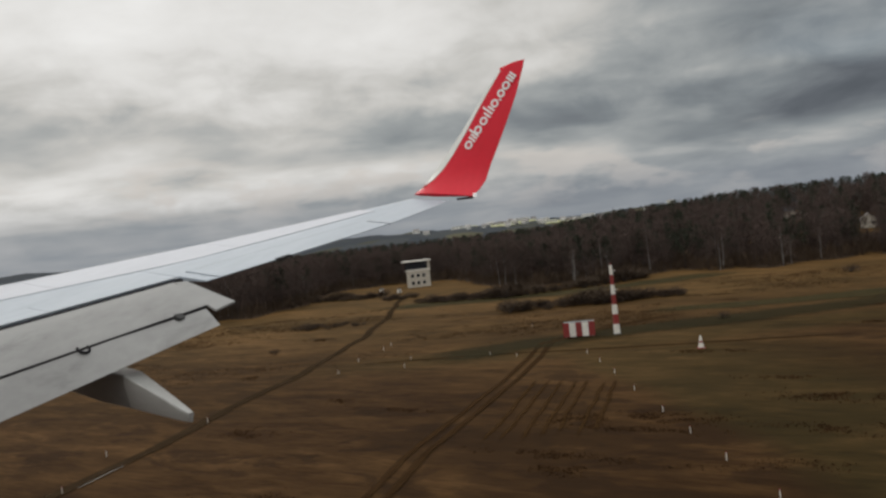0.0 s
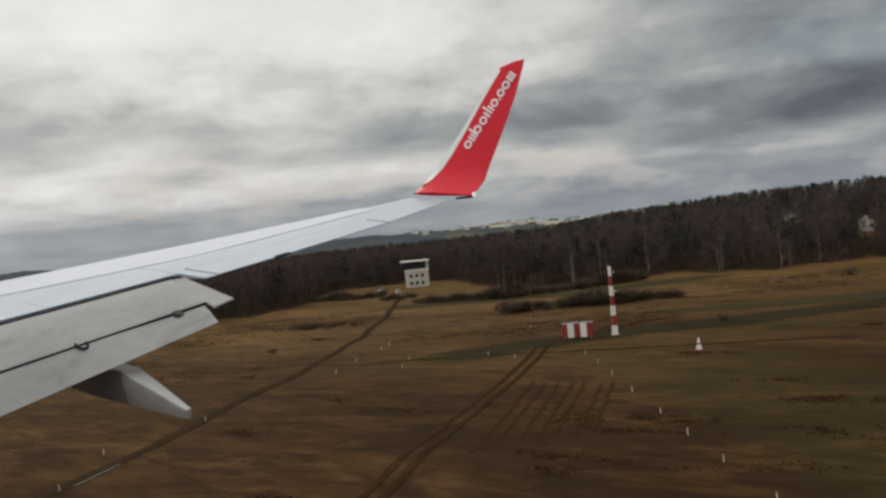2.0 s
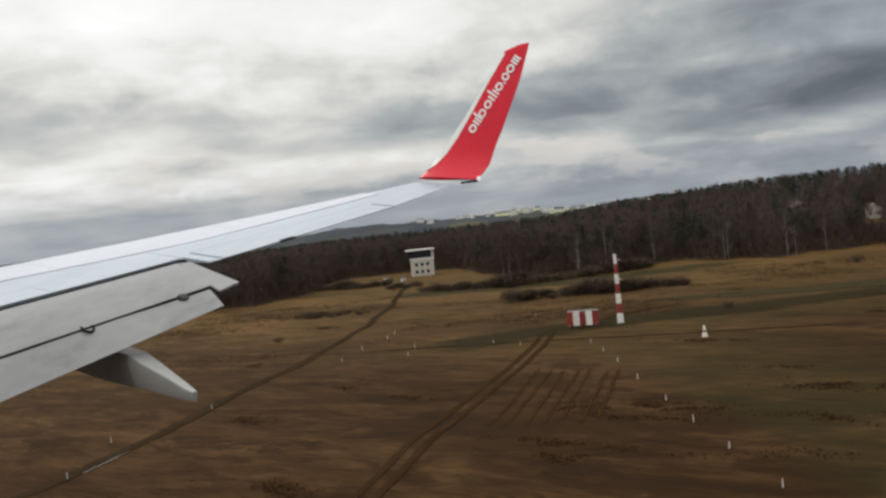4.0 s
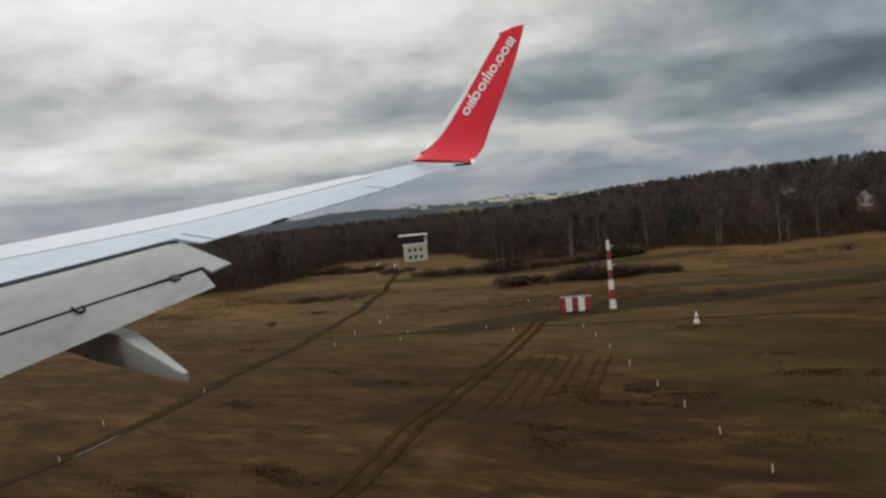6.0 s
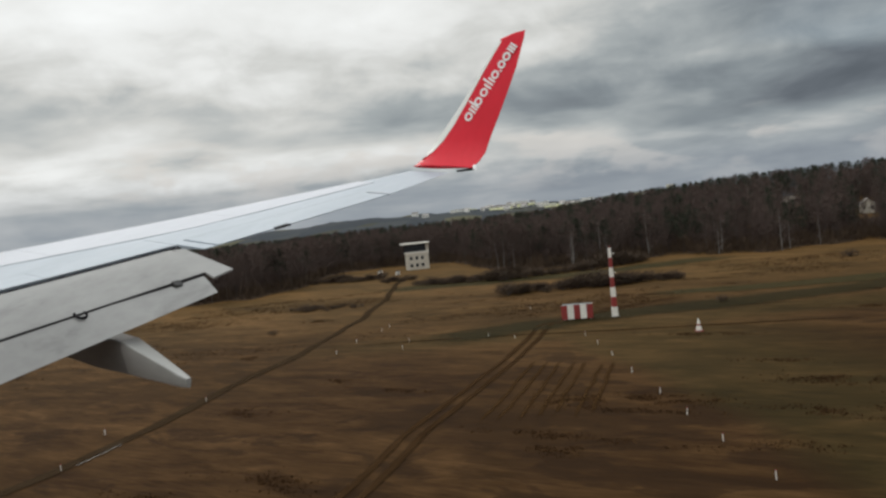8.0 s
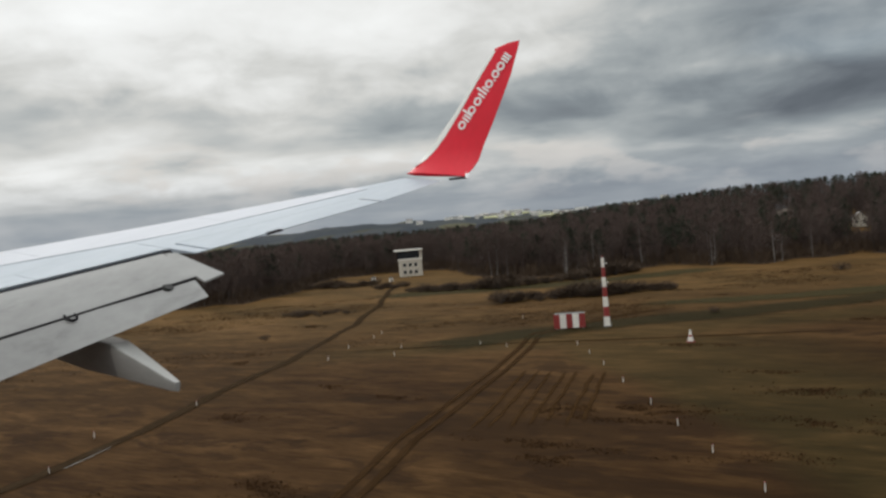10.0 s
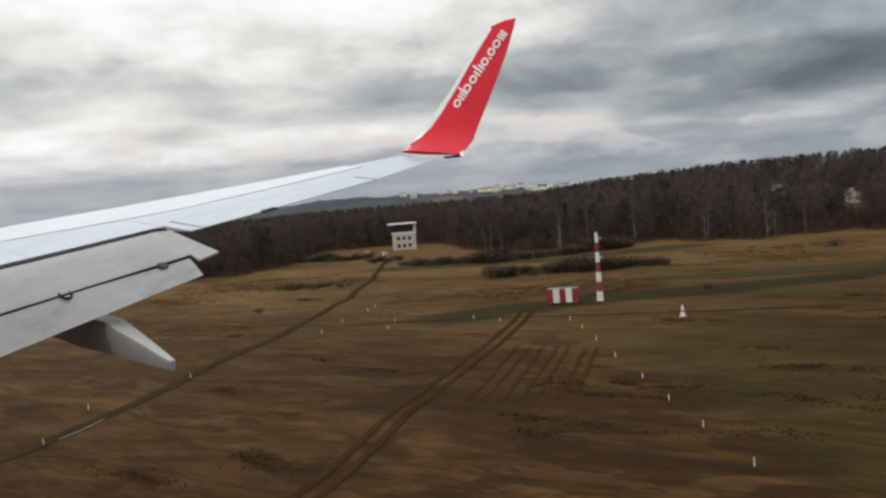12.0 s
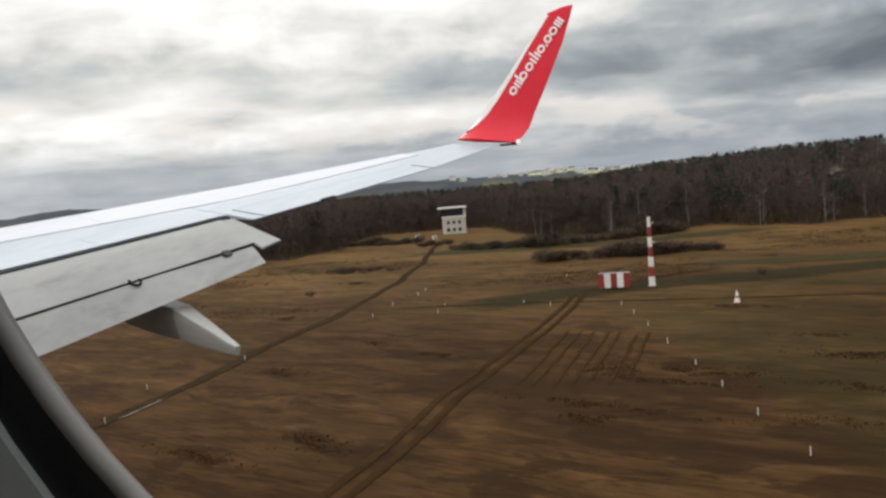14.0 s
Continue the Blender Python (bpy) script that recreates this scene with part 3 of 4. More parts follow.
def flap_ring(a, b, bulge, depth):
    """A flap section from its nose a to its trailing edge b."""
    d = b - a
    up = Vector((-d.z, 0, d.x)).normalized()
    pts = [a + d * s + up * bulge * h for s, h in ((1, 0), (0.75, 0.55), (0.5, 0.95), (0.25, 1.0), (0.08, 0.5), (0.0, 0.0))]
    pts += [a + d * s - up * depth * h for s, h in ((0.0, 0.5), (0.1, 1.0), (0.4, 0.8), (0.75, 0.35), (1.0, 0.1))]
    return pts


rings = []
for y in (4.0, 6.0, 8.0, 9.5, 10.5, 11.05):
    nose = Vector((te_in(y) - 0.02, y, top_z(te_in(y), y) - 0.052))
    rings.append(flap_ring(nose, main_te(y), 0.018, 0.13))
smooth(part("main_flap", loft(rings), M_FLAP, wing, "grime-streaked grey main flap"))
# outboard end of the main flap, drawn out to a point
tab = [Vector(p) for p in ((8.19, 11.219, 1.153), (9.135, 11.44, 0.805), (9.082, 11.064, 0.709), (8.868, 11.05, 0.80), (8.09, 11.05, 1.145))]
bm = loft([tab, [p - Vector((0, 0, 0.03)) for p in tab]])
part("flap_end_plate", bm, M_FLAP, wing)
rings = []
for y in (4.0, 6.0, 8.0, 9.5, 10.91):
    m = main_te(y + 0.11)
    rings.append(flap_ring(Vector((m.x - 0.05, y + (0.11 if y > 10.8 else 0.0), m.z - 0.028)), aft_te(y), 0.012, 0.05))
smooth(part("aft_flap", loft(rings), M_FLAP, wing, "lowered grey aft flap segment"))
# dark strip along the main flap's edge, in place of the slot's shade
rings = []
for y in (4.0, 8.0, 11.03):
    m = main_te(y)
    rings.append([m + Vector(o) for o in ((-0.06, 0, -0.004), (0.024, 0, -0.012), (0.024, 0, -0.05), (-0.06, 0, -0.05))])
part("flap_slot", loft(rings), M_GAP, wing, "dark strip for the shade between the two flap segments")
aft = (aft_te(10) - main_te(10)).normalized()
lid_up = Vector((-aft.z, 0, aft.x)).normalized()
p = main_te(10.55) - lid_up * 0.012
rings = [[p + aft * u + Vector((0, v, 0)) + lid_up * h for v, h in ((-w, -0.05), (-w, 0.022), (-w * 0.8, 0.034), (w * 0.8, 0.034), (w, 0.022), (w, -0.05))]
         for u, w in ((0.0, 0.085), (0.07, 0.085), (0.11, 0.07), (0.125, 0.04))]
part("flap_bracket", loft(rings), M_STEEL, wing, "grey-brown steel flap link bracket")
p = main_te(9.05) - lid_up * 0.004
loop = [p + aft * u + Vector((0, v, 0)) + lid_up * 0.012 for u, v in ((-0.01, -0.085), (0.075, -0.085), (0.115, -0.05), (0.125, 0.0), (0.115, 0.05), (0.075, 0.085), (-0.01, 0.085))]
bm = bmesh.new()
for q0, q1 in zip(loop, loop[1:]):
    tube(q0, q1, 0.021, 0.021, 8, bm)
part("flap_bracket", bm, M_GAP, wing, "dark looped flap link")
# the flaps stand run out aft, clear of the wing
RUN_OUT = Matrix.Translation((0.5121, 0.0392, 0.0617)) @ Matrix.Scale(0.975, 4)
for ob in wing.children:
    if ob.name.split(".")[0] in ("main_flap", "flap_end_plate", "aft_flap", "flap_slot", "flap_bracket"):
        ob.data.transform(RUN_OUT)

# flap track fairing: a drooping canoe that ends in a blunt tip
FAIR = [(6.6, 9.40, -0.10, -0.30, 0.10), (7.3, 9.40, 0.00, -0.42, 0.17), (8.3, 9.40, 0.06, -0.54, 0.19), (9.07, 9.40, -0.02, -0.57, 0.17),
        (9.7, 9.40, -0.24, -0.605, 0.115), (10.2, 9.405, -0.43, -0.635, 0.07), (10.36, 9.41, -0.49, -0.63, 0.045)]
rings = []
for x, y, zt, zb, w in FAIR:
    zm = zt - (zt - zb) * 0.25
    rings.append([(x, y - w * 0.86, zt), (x, y - w * 0.96, zt - 0.012), (x, y - w, zm), (x, y - w * 0.45, zb + (zt - zb) * 0.06), (x, y, zb),
                  (x, y + w * 0.45, zb + (zt - zb) * 0.06), (x, y + w, zm), (x, y + w * 0.96, zt - 0.012), (x, y + w * 0.86, zt)])
# the forward half carries the flap's shade in its colour
smooth(part("fairing_front", loft(rings[:4]), M_FAIR_SHADE, wing, "forward half of the flap track fairing, flap shade in its grey"), 28)
smooth(part("flap_track_fairing", loft(rings[3:]), M_FAIR, wing, "pale canoe-shaped tail of the flap track fairing"), 28)

# winglet: stations of leading and trailing edge up the blend
WL = [((8.83, 17.06, 2.375), (10.40, 17.03, 2.285)), ((8.97, 17.20, 2.51), (10.50, 17.16, 2.42)), ((9.12, 17.31, 2.66), (10.585, 17.29, 2.60)),
      ((9.28, 17.41, 2.87), (10.66, 17.42, 2.95)), ((9.52, 17.49, 3.17), (10.80, 17.50, 3.31)), ((9.86, 17.60, 3.66), (10.98, 17.61, 3.81)),
      ((10.26, 17.75, 4.31), (11.16, 17.75, 4.37)), ((10.68, 17.92, 4.95), (11.275, 17.92, 4.98)), ((10.69, 17.932, 5.005), (11.285, 17.935, 5.065)),
      ((11.00, 17.95, 5.09), (11.295, 17.95, 5.12))]


def wl_frame(i):
    a, b = Vector(WL[i][0]), Vector(WL[i][1])
    lo, hi = WL[max(0, i - 1)], WL[min(len(WL) - 1, i + 1)]
    rise = (Vector(hi[0]) + Vector(hi[1]) - Vector(lo[0]) - Vector(lo[1])).normalized()
    out = rise.cross(b - a).normalized()
    return a, b, (out if out.y > 0 else -out)


def wl_ring(i):
    a, b, out = wl_frame(i)
    c = (b - a).length
    inner = [a + (b - a) * s - out * c * h for s, h in ((0.02, 0.012), (0.12, 0.026), (0.35, 0.034), (0.7, 0.02), (1.0, 0.004))]
    outer = [a + (b - a) * s + out * c * h for s, h in ((1.0, 0.004), (0.7, 0.02), (0.35, 0.034), (0.12, 0.026), (0.02, 0.012))]
    return [a] + inner + outer


winglet = smooth(part("winglet", loft([wl_ring(i) for i in range(len(WL))]), M_RED, wing, "glossy bright red upturned winglet"), 40)
rings = []
for i in range(1, 8):
    a, b, out = wl_frame(i)
    c = (b - a).length
    s = (0, 0.02, 0.07, 0.115, 0.114, 0.105, 0.096, 0.087)[i]
    ahead = (0, 0.004, 0.035, 0.070, 0.076, 0.056, 0.03, 0.012)[i]
    d = b - a
    rings.append([a - d * ahead, a + d * 0.03 - out * c * 0.020, a + d * s - out * c * 0.0305, a + d * s + out * c * 0.0305, a + d * 0.03 + out * c * 0.020])
smooth(part("leading_edge_strip", loft(rings), M_PALE, winglet, "pale bare-metal leading edge"), 40)
part("tail_light", box(10.475, 17.02, 2.30, 0.07, 0.08, 0.10, 0.02), M_LIGHT, winglet, "lit white tail light lens")
part("light_housing", loft([[(10.0, 17.0, 2.25), (10.0, 17.08, 2.25), (10.0, 17.04, 2.21)], [(10.44, 16.99, 2.29), (10.44, 17.09, 2.29), (10.44, 17.04, 2.235)]]),
     M_GAP, winglet, "dark underside of the tip light")

# plain white marks along the winglet in place of its brand name: rings and bars only
t0, t1 = Vector((9.995, 17.53, 3.36)), Vector((11.03, 17.90, 4.86))
axis = (t1 - t0).normalized()
face = Vector((0.02, -0.975, 0.235)).normalized()
rise = face.cross(axis).normalized()
if rise.x > 0:
    rise = -rise
face = axis.cross(rise).normalized()
if face.y > 0:
    face = -face


def mark(at, w, h, base, ring=True):
    bm = bmesh.new()
    k = 16
    outer, inner = [], []
    for i in range(k):
        a = 2 * math.pi * i / k
        u, v = math.cos(a), math.sin(a)
        outer.append((u * w / 2, v * h / 2))
        inner.append((u * (w / 2 - 0.044), v * (h / 2 - 0.044)))
    mid_p = t0 + axis * at + rise * (base + h / 2) + face * 0.060
    put = lambda p, dz: bm.verts.new(mid_p + axis * p[0] + rise * p[1] + face * dz)
    if ring:
        o1, i1, o0, i0 = ([put(p, dz) for p in loop] for loop, dz in ((outer, 0.004), (inner, 0.004), (outer, -0.012), (inner, -0.012)))
        for i in range(k):
            j = (i + 1) % k
            bm.faces.new((o1[i], o1[j], i1[j], i1[i]))
            bm.faces.new((o0[i], o0[j], o1[j], o1[i]))
            bm.faces.new((i1[i], i1[j], i0[j], i0[i]))
    else:
        q = [(-w / 2, -h / 2), (w / 2, -h / 2), (w / 2, h / 2), (-w / 2, h / 2)]
        a, b = [put(p, 0.004) for p in q], [put(p, -0.012) for p in q]
        bm.faces.new(a)
        for i in range(4):
            bm.faces.new((a[i], b[i], b[(i + 1) % 4], a[(i + 1) % 4]))
    bmesh.ops.recalc_face_normals(bm, faces=bm.faces[:])
    part("white_mark", bm, M_LETTER, winglet)


X = 0.195
for at, w, h, ring in ((0.06, X, X, 1), (0.205, 0.05, X, 0), (0.28, 0.06, X, 0), (0.45, X, X, 1), (0.345, 0.05, 0.30, 0), (0.68, X, X, 1), (0.83, 0.06, X, 0),
                       (0.915, 0.05, 0.30, 0), (0.995, 0.05, X, 0), (1.13, 0.19, X, 1), (1.265, 0.05, 0.05, 0), (1.385, 0.18, X, 1), (1.585, X, X, 1),
                       (1.735, 0.05, X, 0), (1.80, 0.05, X, 0), (1.865, 0.05, X, 0)):
    mark(at * 0.985, min(w, X) if ring else min(w, 0.044), h, -0.155, bool(ring))


# ---- cabin window and the plain walls round the camera ----
def oval(grow, y, k=64):
    return [(20.34 + (0.814 + grow) * math.cos(2 * math.pi * i / k), y, 2.69 + (0.506 + grow) * math.sin(2 * math.pi * i / k)) for i in range(k)]


cabin = thing("window_1", "oval cabin window with grey rim and black gasket", "window", AIR, kind="structure")
bm = loft([oval(0.004, 1.728), oval(0.0, 1.72), oval(0.002, 1.713), oval(0.005, 1.709), oval(0.009, 1.709), oval(0.014, 1.716), oval(0.017, 1.74)], closed_ends=False)
smooth(part("window_rim", bm, M_RIM, cabin, "soft grey plastic window rim"), 60)
bm = loft([oval(0.012, 1.728), oval(0.036, 1.722), oval(0.055, 1.704), oval(0.060, 1.69), oval(0.066, 1.74)], closed_ends=False)
smooth(part("gasket", bm, M_BLACK, cabin, "black recessed rubber gasket"), 60)
k = 64
inner, outer = oval(0.058, 1.688), []
for i in range(k):
    a = 2 * math.pi * i / k
    c, s = math.cos(a), math.sin(a)
    r = 1.0 / max(abs(c), abs(s))
    outer.append((20.35 + 1.93 * c * r, 1.67, 2.63 + 1.1 * s * r))
bm = loft([inner, outer, [(x, 1.74, z) for x, y, z in outer], [(x, 1.74, z) for x, y, z in inner], inner], closed_ends=False)
part("side_panel", bm, M_PANEL, cabin, "grey cabin side panel")
shell = thing("wall_cabin", "plain pale grey cabin walls round the window seat", "wall", AIR, kind="structure")
part("rear_wall", box(22.32, 0, 2.62, 0.08, 3.4, 2.2), M_PANEL, shell)
part("front_wall", box(18.40, 0, 2.62, 0.08, 3.4, 2.2), M_PANEL, shell)
# far wall, out of view, left open midway to let light onto the rim
part("far_wall_lower", box(20.36, -1.72, 1.85, 3.9, 0.08, 0.7), M_PANEL, shell)
part("far_wall_upper", box(20.36, -1.72, 3.34, 3.9, 0.08, 0.8), M_PANEL, shell)
# hull out of view, added to keep inboard sky light off the wing
hull = thing("aircraft_fuselage", "plain pale grey airliner fuselage round the cabin", "aircraft fuselage", AIR, kind="structure")


def hull_ring(x, r):
    return [(x, r * math.cos(2 * math.pi * i / 32), 2.35 + 1.06 * r * math.sin(2 * math.pi * i / 32)) for i in range(32)]


smooth(part("front_hull", loft([hull_ring(x, r) for x, r in ((-12, 0.4), (-11, 1.0), (-9, 1.55), (-6.5, 1.84), (-4, 1.88), (6, 1.88), (18.2, 1.88))]), M_HULL, hull))
smooth(part("rear_hull", loft([hull_ring(x, r) for x, r in ((22.5, 1.88), (24, 1.86), (27, 1.5), (30, 0.9), (31.5, 0.4))]), M_HULL, hull))
for nm, zz in (("floor", 1.50), ("ceiling", 3.74)):
    ob = part(nm, box(20.36, 0, zz, 4.0, 3.5, 0.08), M_PANEL, None)
    ob.matrix_world = AIR
    tagged(ob, "plain grey cabin " + nm, nm, kind="structure")


# ---- trees ----
def add_prism(verts, faces, p0, p1, r0, r1, k=5):
    p0, p1 = Vector(p0), Vector(p1)
    d = (p1 - p0).normalized()
    u = d.orthogonal().normalized()
    v = d.cross(u)
    o = len(verts)
    for p, r in ((p0, r0), (p1, r1)):
        for i in range(k):
            a = 2 * math.pi * i / k
            verts.append(p + (u * math.cos(a) + v * math.sin(a)) * r)
    for i in range(k):
        faces.append((o + i, o + (i + 1) % k, o + k + (i + 1) % k, o + k + i))


def ball_point(rng):
    while True:
        p = Vector((rng.uniform(-1, 1), rng.uniform(-1, 1), rng.uniform(-1, 1)))
        if p.length < 1:
            return p


def twig(verts, faces, p, d, length, width, rng):
    side = d.cross(ball_point(rng) + Vector((0.01, 0.02, 0.9))).normalized() * width
    o = len(verts)
    verts.extend((p - side, p + side, p + d * length))
    faces.append((o, o + 1, o + 2))


def bare_tree(h, rng, spread=0.17, twigs=640):
    """Trunk with limbs, and a crown of fine upward twigs. Returns two meshes' data."""
    tv, tf, cv, cf = [], [], [], []
    lean = Vector((rng.uniform(-0.04, 0.04), rng.uniform(-0.04, 0.04), 0))
    spine = [Vector((0, 0, -0.3))]
    for i in range(1, 6):
        spine.append(lean * h * i / 5 + Vector((rng.uniform(-0.12, 0.12), rng.uniform(-0.12, 0.12), h * 0.92 * i / 5)))
    r = 0.0085 * h
    for i in range(5):
        add_prism(tv, tf, spine[i], spine[i + 1], r * (1 - 0.19 * i), r * (0.81 - 0.19 * i), 6)
    tips = [spine[-1]]
    for i in range(13):
        s = rng.uniform(0.16, 0.92)
        b = spine[0].lerp(spine[-1], s)
        a = rng.uniform(0, 6.28)
        out = h * spread * rng.uniform(0.5, 1.1) * (1.25 - s * 0.7)
        tip = b + Vector((math.cos(a) * out, math.sin(a) * out, out * rng.uniform(0.7, 1.4)))
        tip.z = min(tip.z, h)
        add_prism(tv, tf, b, tip, r * 0.34 * (1.2 - s), r * 0.07, 4)
        tips.extend((b.lerp(tip, 0.55), tip))
    for i in range(twigs):
        t = rng.choice(tips)
        d = (ball_point(rng) + Vector((0, 0, 0.75))).normalized()
        p = t + ball_point(rng) * h * 0.07
        twig(cv, cf, p, d, rng.uniform(0.8, 2.0), rng.uniform(0.04, 0.09), rng)
    return tv, tf, cv, cf


def pine_tree(h, rng, start=0.45):
    """A bare stem with an uneven crown of needle clumps on short limbs."""
    tv, tf, cv, cf = [], [], [], []
    top = Vector((rng.uniform(-0.4, 0.4), rng.uniform(-0.4, 0.4), h * 0.97))
    r = 0.009 * h
    add_prism(tv, tf, (0, 0, -0.3), top * 0.5, r, r * 0.7, 6)
    add_prism(tv, tf, top * 0.5, top, r * 0.7, r * 0.1, 6)
    for i in range(26):
        s = start + (1 - start) * (i + rng.random()) / 26
        b = top * s
        a = rng.uniform(0, 6.28)
        out = h * 0.19 * math.sqrt(max(0.02, (1.06 - s) / (1.06 - start))) * rng.uniform(0.5, 1.15) + 0.2
        tip = b + Vector((math.cos(a) * out, math.sin(a) * out, out * rng.uniform(-0.1, 0.45)))
        add_prism(tv, tf, b, tip, r * 0.22, r * 0.05, 4)
        for _ in range(15):
            c = b.lerp(tip, rng.uniform(0.35, 1.05)) + ball_point(rng) * (0.35 + 0.25 * out)
            e1, e2 = ball_point(rng).normalized() * rng.uniform(0.3, 0.6), ball_point(rng).normalized() * rng.uniform(0.15, 0.3)
            o = len(cv)
            cv.extend((c - e1, c + e2, c + e1, c - e2))
            cf.append((o, o + 1, o + 2, o + 3))
    return tv, tf, cv, cf


rng = random.Random(11)
KINDS = []
for name, label, data, bark, leaf, share in (
        ("bare_tree", "leafless grey-brown tree at the edge of the wood", lambda: bare_tree(20, rng), M_TRUNK, M_TWIG, 4),
        ("birch_tree", "leafless birch with a white trunk at the wood's edge", lambda: bare_tree(20, rng, 0.11, 260), M_BIRCH, M_TWIG, 3),
        ("pine_tree", "dark green pine rising from the edge of the wood", lambda: pine_tree(20, rng), M_TRUNK, M_NEEDLE, 2)):
    for _ in range(share):
        KINDS.append((name, label, data(), bark, leaf))


def tree_thing(spec, m):
    name, label, (tv, tf, cv, cf), bark, leaf = spec
    t = thing(name, label, name.replace("_", " "), m, "trees along the edge of the wood")
    for nm, v, f, mat in (("trunk", tv, tf, bark), ("crown", cv, cf, leaf)):
        ob = new(nm, mesh_of(nm, v, f, mat))
        ob.parent = t
    return t


MODELS = [None] * len(KINDS)
az = -21.0
while az < 38:
    r = edge_dist(az) + rng.uniform(-3, 9)
    x, y = r * math.sin(radians(az)), r * math.cos(radians(az))
    pine_share = 0.14 if az > 4 else 0.08
    u = rng.random()
    which = rng.choice((7, 8)) if u < pine_share else rng.choice((4, 5, 6)) if u < pine_share + 0.08 else rng.choice((0, 1, 2, 3))
    s = rng.uniform(0.60, 0.80)
    m = Matrix.Translation((x, y, hill(x, y))) @ Matrix.Rotation(rng.uniform(0, 6.28), 4, "Z") @ Matrix.Diagonal((s * 1.05, s * 1.05, s, 1))
    if MODELS[which] is None:
        MODELS[which] = tree_thing(KINDS[which], m)
    else:
        t = copy_thing(MODELS[which], Matrix.Identity(4))
        t.matrix_basis = m
    az += rng.uniform(0.25, 0.55) * 296 / r

# loose groups of birches whose white trunks stand out against the wood
for az0, count, wide in ((4.2, 3, 0.6), (8.2, 3, 0.8), (10.9, 1, 0.5), (17.9, 2, 0.4), (22.6, 3, 1.4)):
    for _ in range(count):
        az = az0 + rng.uniform(-wide, wide)
        r = edge_dist(az) - rng.uniform(2, 6)
        x, y = r * math.sin(radians(az)), r * math.cos(radians(az))
        which = rng.choice((4, 5, 6))
        s = rng.uniform(0.50, 0.72)
        m = Matrix.Translation((x, y, hill(x, y))) @ Matrix.Rotation(rng.uniform(0, 6.28), 4, "Z") @ Matrix.Diagonal((s * 1.5, s * 1.5, s, 1))
        if MODELS[which] is None:
            MODELS[which] = tree_thing(KINDS[which], m)
        else:
            t = copy_thing(MODELS[which], Matrix.Identity(4))
            t.matrix_basis = m


def merged(name, spots, label, category):
    """Many trees in one mesh: spots of (kind, x, y, scale, turn)."""
    mats = [M_TRUNK, M_BIRCH, M_TWIG, M_NEEDLE]
    parts_v, tri_i, quad_i, tri_m, quad_m = [], [], [], [], []
    base = 0
    cache = []
    for kname, _, (tv, tf, cv, cf), bark, leaf in KINDS:
        cache.append((np.array([tuple(v) for v in tv]), np.array(tf), np.array([tuple(v) for v in cv]), np.array(cf), mats.index(bark), mats.index(leaf)))
    for which, x, y, z, s, a in spots:
        tv, tf, cv, cf, mb, ml = cache[which]
        ca, sa = math.cos(a) * s, math.sin(a) * s
        rot = np.array(((ca, sa, 0), (-sa, ca, 0), (0, 0, s)))
        for v, f, mi in ((tv, tf, mb), (cv, cf, ml)):
            parts_v.append(v @ rot + (x, y, z))
            if f.shape[1] == 3:
                tri_i.append(f + base)
                tri_m += [mi] * len(f)
            else:
                quad_i.append(f + base)
                quad_m += [mi] * len(f)
            base += len(v)
    v = np.concatenate(parts_v)
    tri, quad = np.concatenate(tri_i), np.concatenate(quad_i)
    me = bpy.data.meshes.new(name)
    me.vertices.add(len(v))
    me.vertices.foreach_set("co", v.astype(np.float32).ravel())
    me.loops.add(tri.size + quad.size)
    me.loops.foreach_set("vertex_index", np.concatenate((tri.ravel(), quad.ravel())).astype(np.int32))
    me.polygons.add(len(tri) + len(quad))
    me.polygons.foreach_set("loop_start", np.concatenate((np.arange(len(tri)) * 3, tri.size + np.arange(len(quad)) * 4)).astype(np.int32))
    me.polygons.foreach_set("material_index", np.array(tri_m + quad_m, dtype=np.int32))
    for m in mats:
        me.materials.append(m)
    me.update(calc_edges=True)
    me.validate()
    return tagged(new(name, me), label, category, kind="stuff")


spots = []
for _ in range(3500):
    az = rng.uniform(-22, 40)
    depth = 5 + 205 * rng.random() ** 1.15
    r = edge_dist(az) + depth
    x, y = r * math.sin(radians(az)), r * math.cos(radians(az))
    u = rng.random()
    pines = (0.10 if depth < 60 else 0.14 if depth < 130 else 0.6) + 0.12 * noise.noise((x * 0.012, y * 0.012, 8.0))
    if (abs(az - 26.2) < 0.55 and depth < 80) or (abs(az - 22) < 0.6 and 40 < depth < 134):
        continue
    which = rng.choice((7, 8)) if u < pines else rng.choice((4, 5, 6)) if u < pines + 0.03 else rng.choice((0, 1, 2, 3))
    spots.append((which, x, y, hill(x, y) - 0.2, rng.uniform(0.62, 0.80) if depth < 130 else rng.uniform(0.68, 0.77), rng.uniform(0, 6.28)))
merged("woodland", spots, "dense dark leafless wood with scattered pines", "wood")
# lower woods far beyond, left of the near wood and behind the clearing
spots = []
for _ in range(800):
    az, r = rng.uniform(-34, 12), rng.uniform(560, 1000)
    x, y = r * math.sin(radians(az)), r * math.cos(radians(az))
    spots.append((rng.choice((0, 1, 2, 3, 7, 8)), x, y, hill(x, y) - 1, rng.uniform(0.5, 0.85), rng.uniform(0, 6.28)))
merged("distant_woodland", spots, "low dark belt of distant winter woods", "wood")


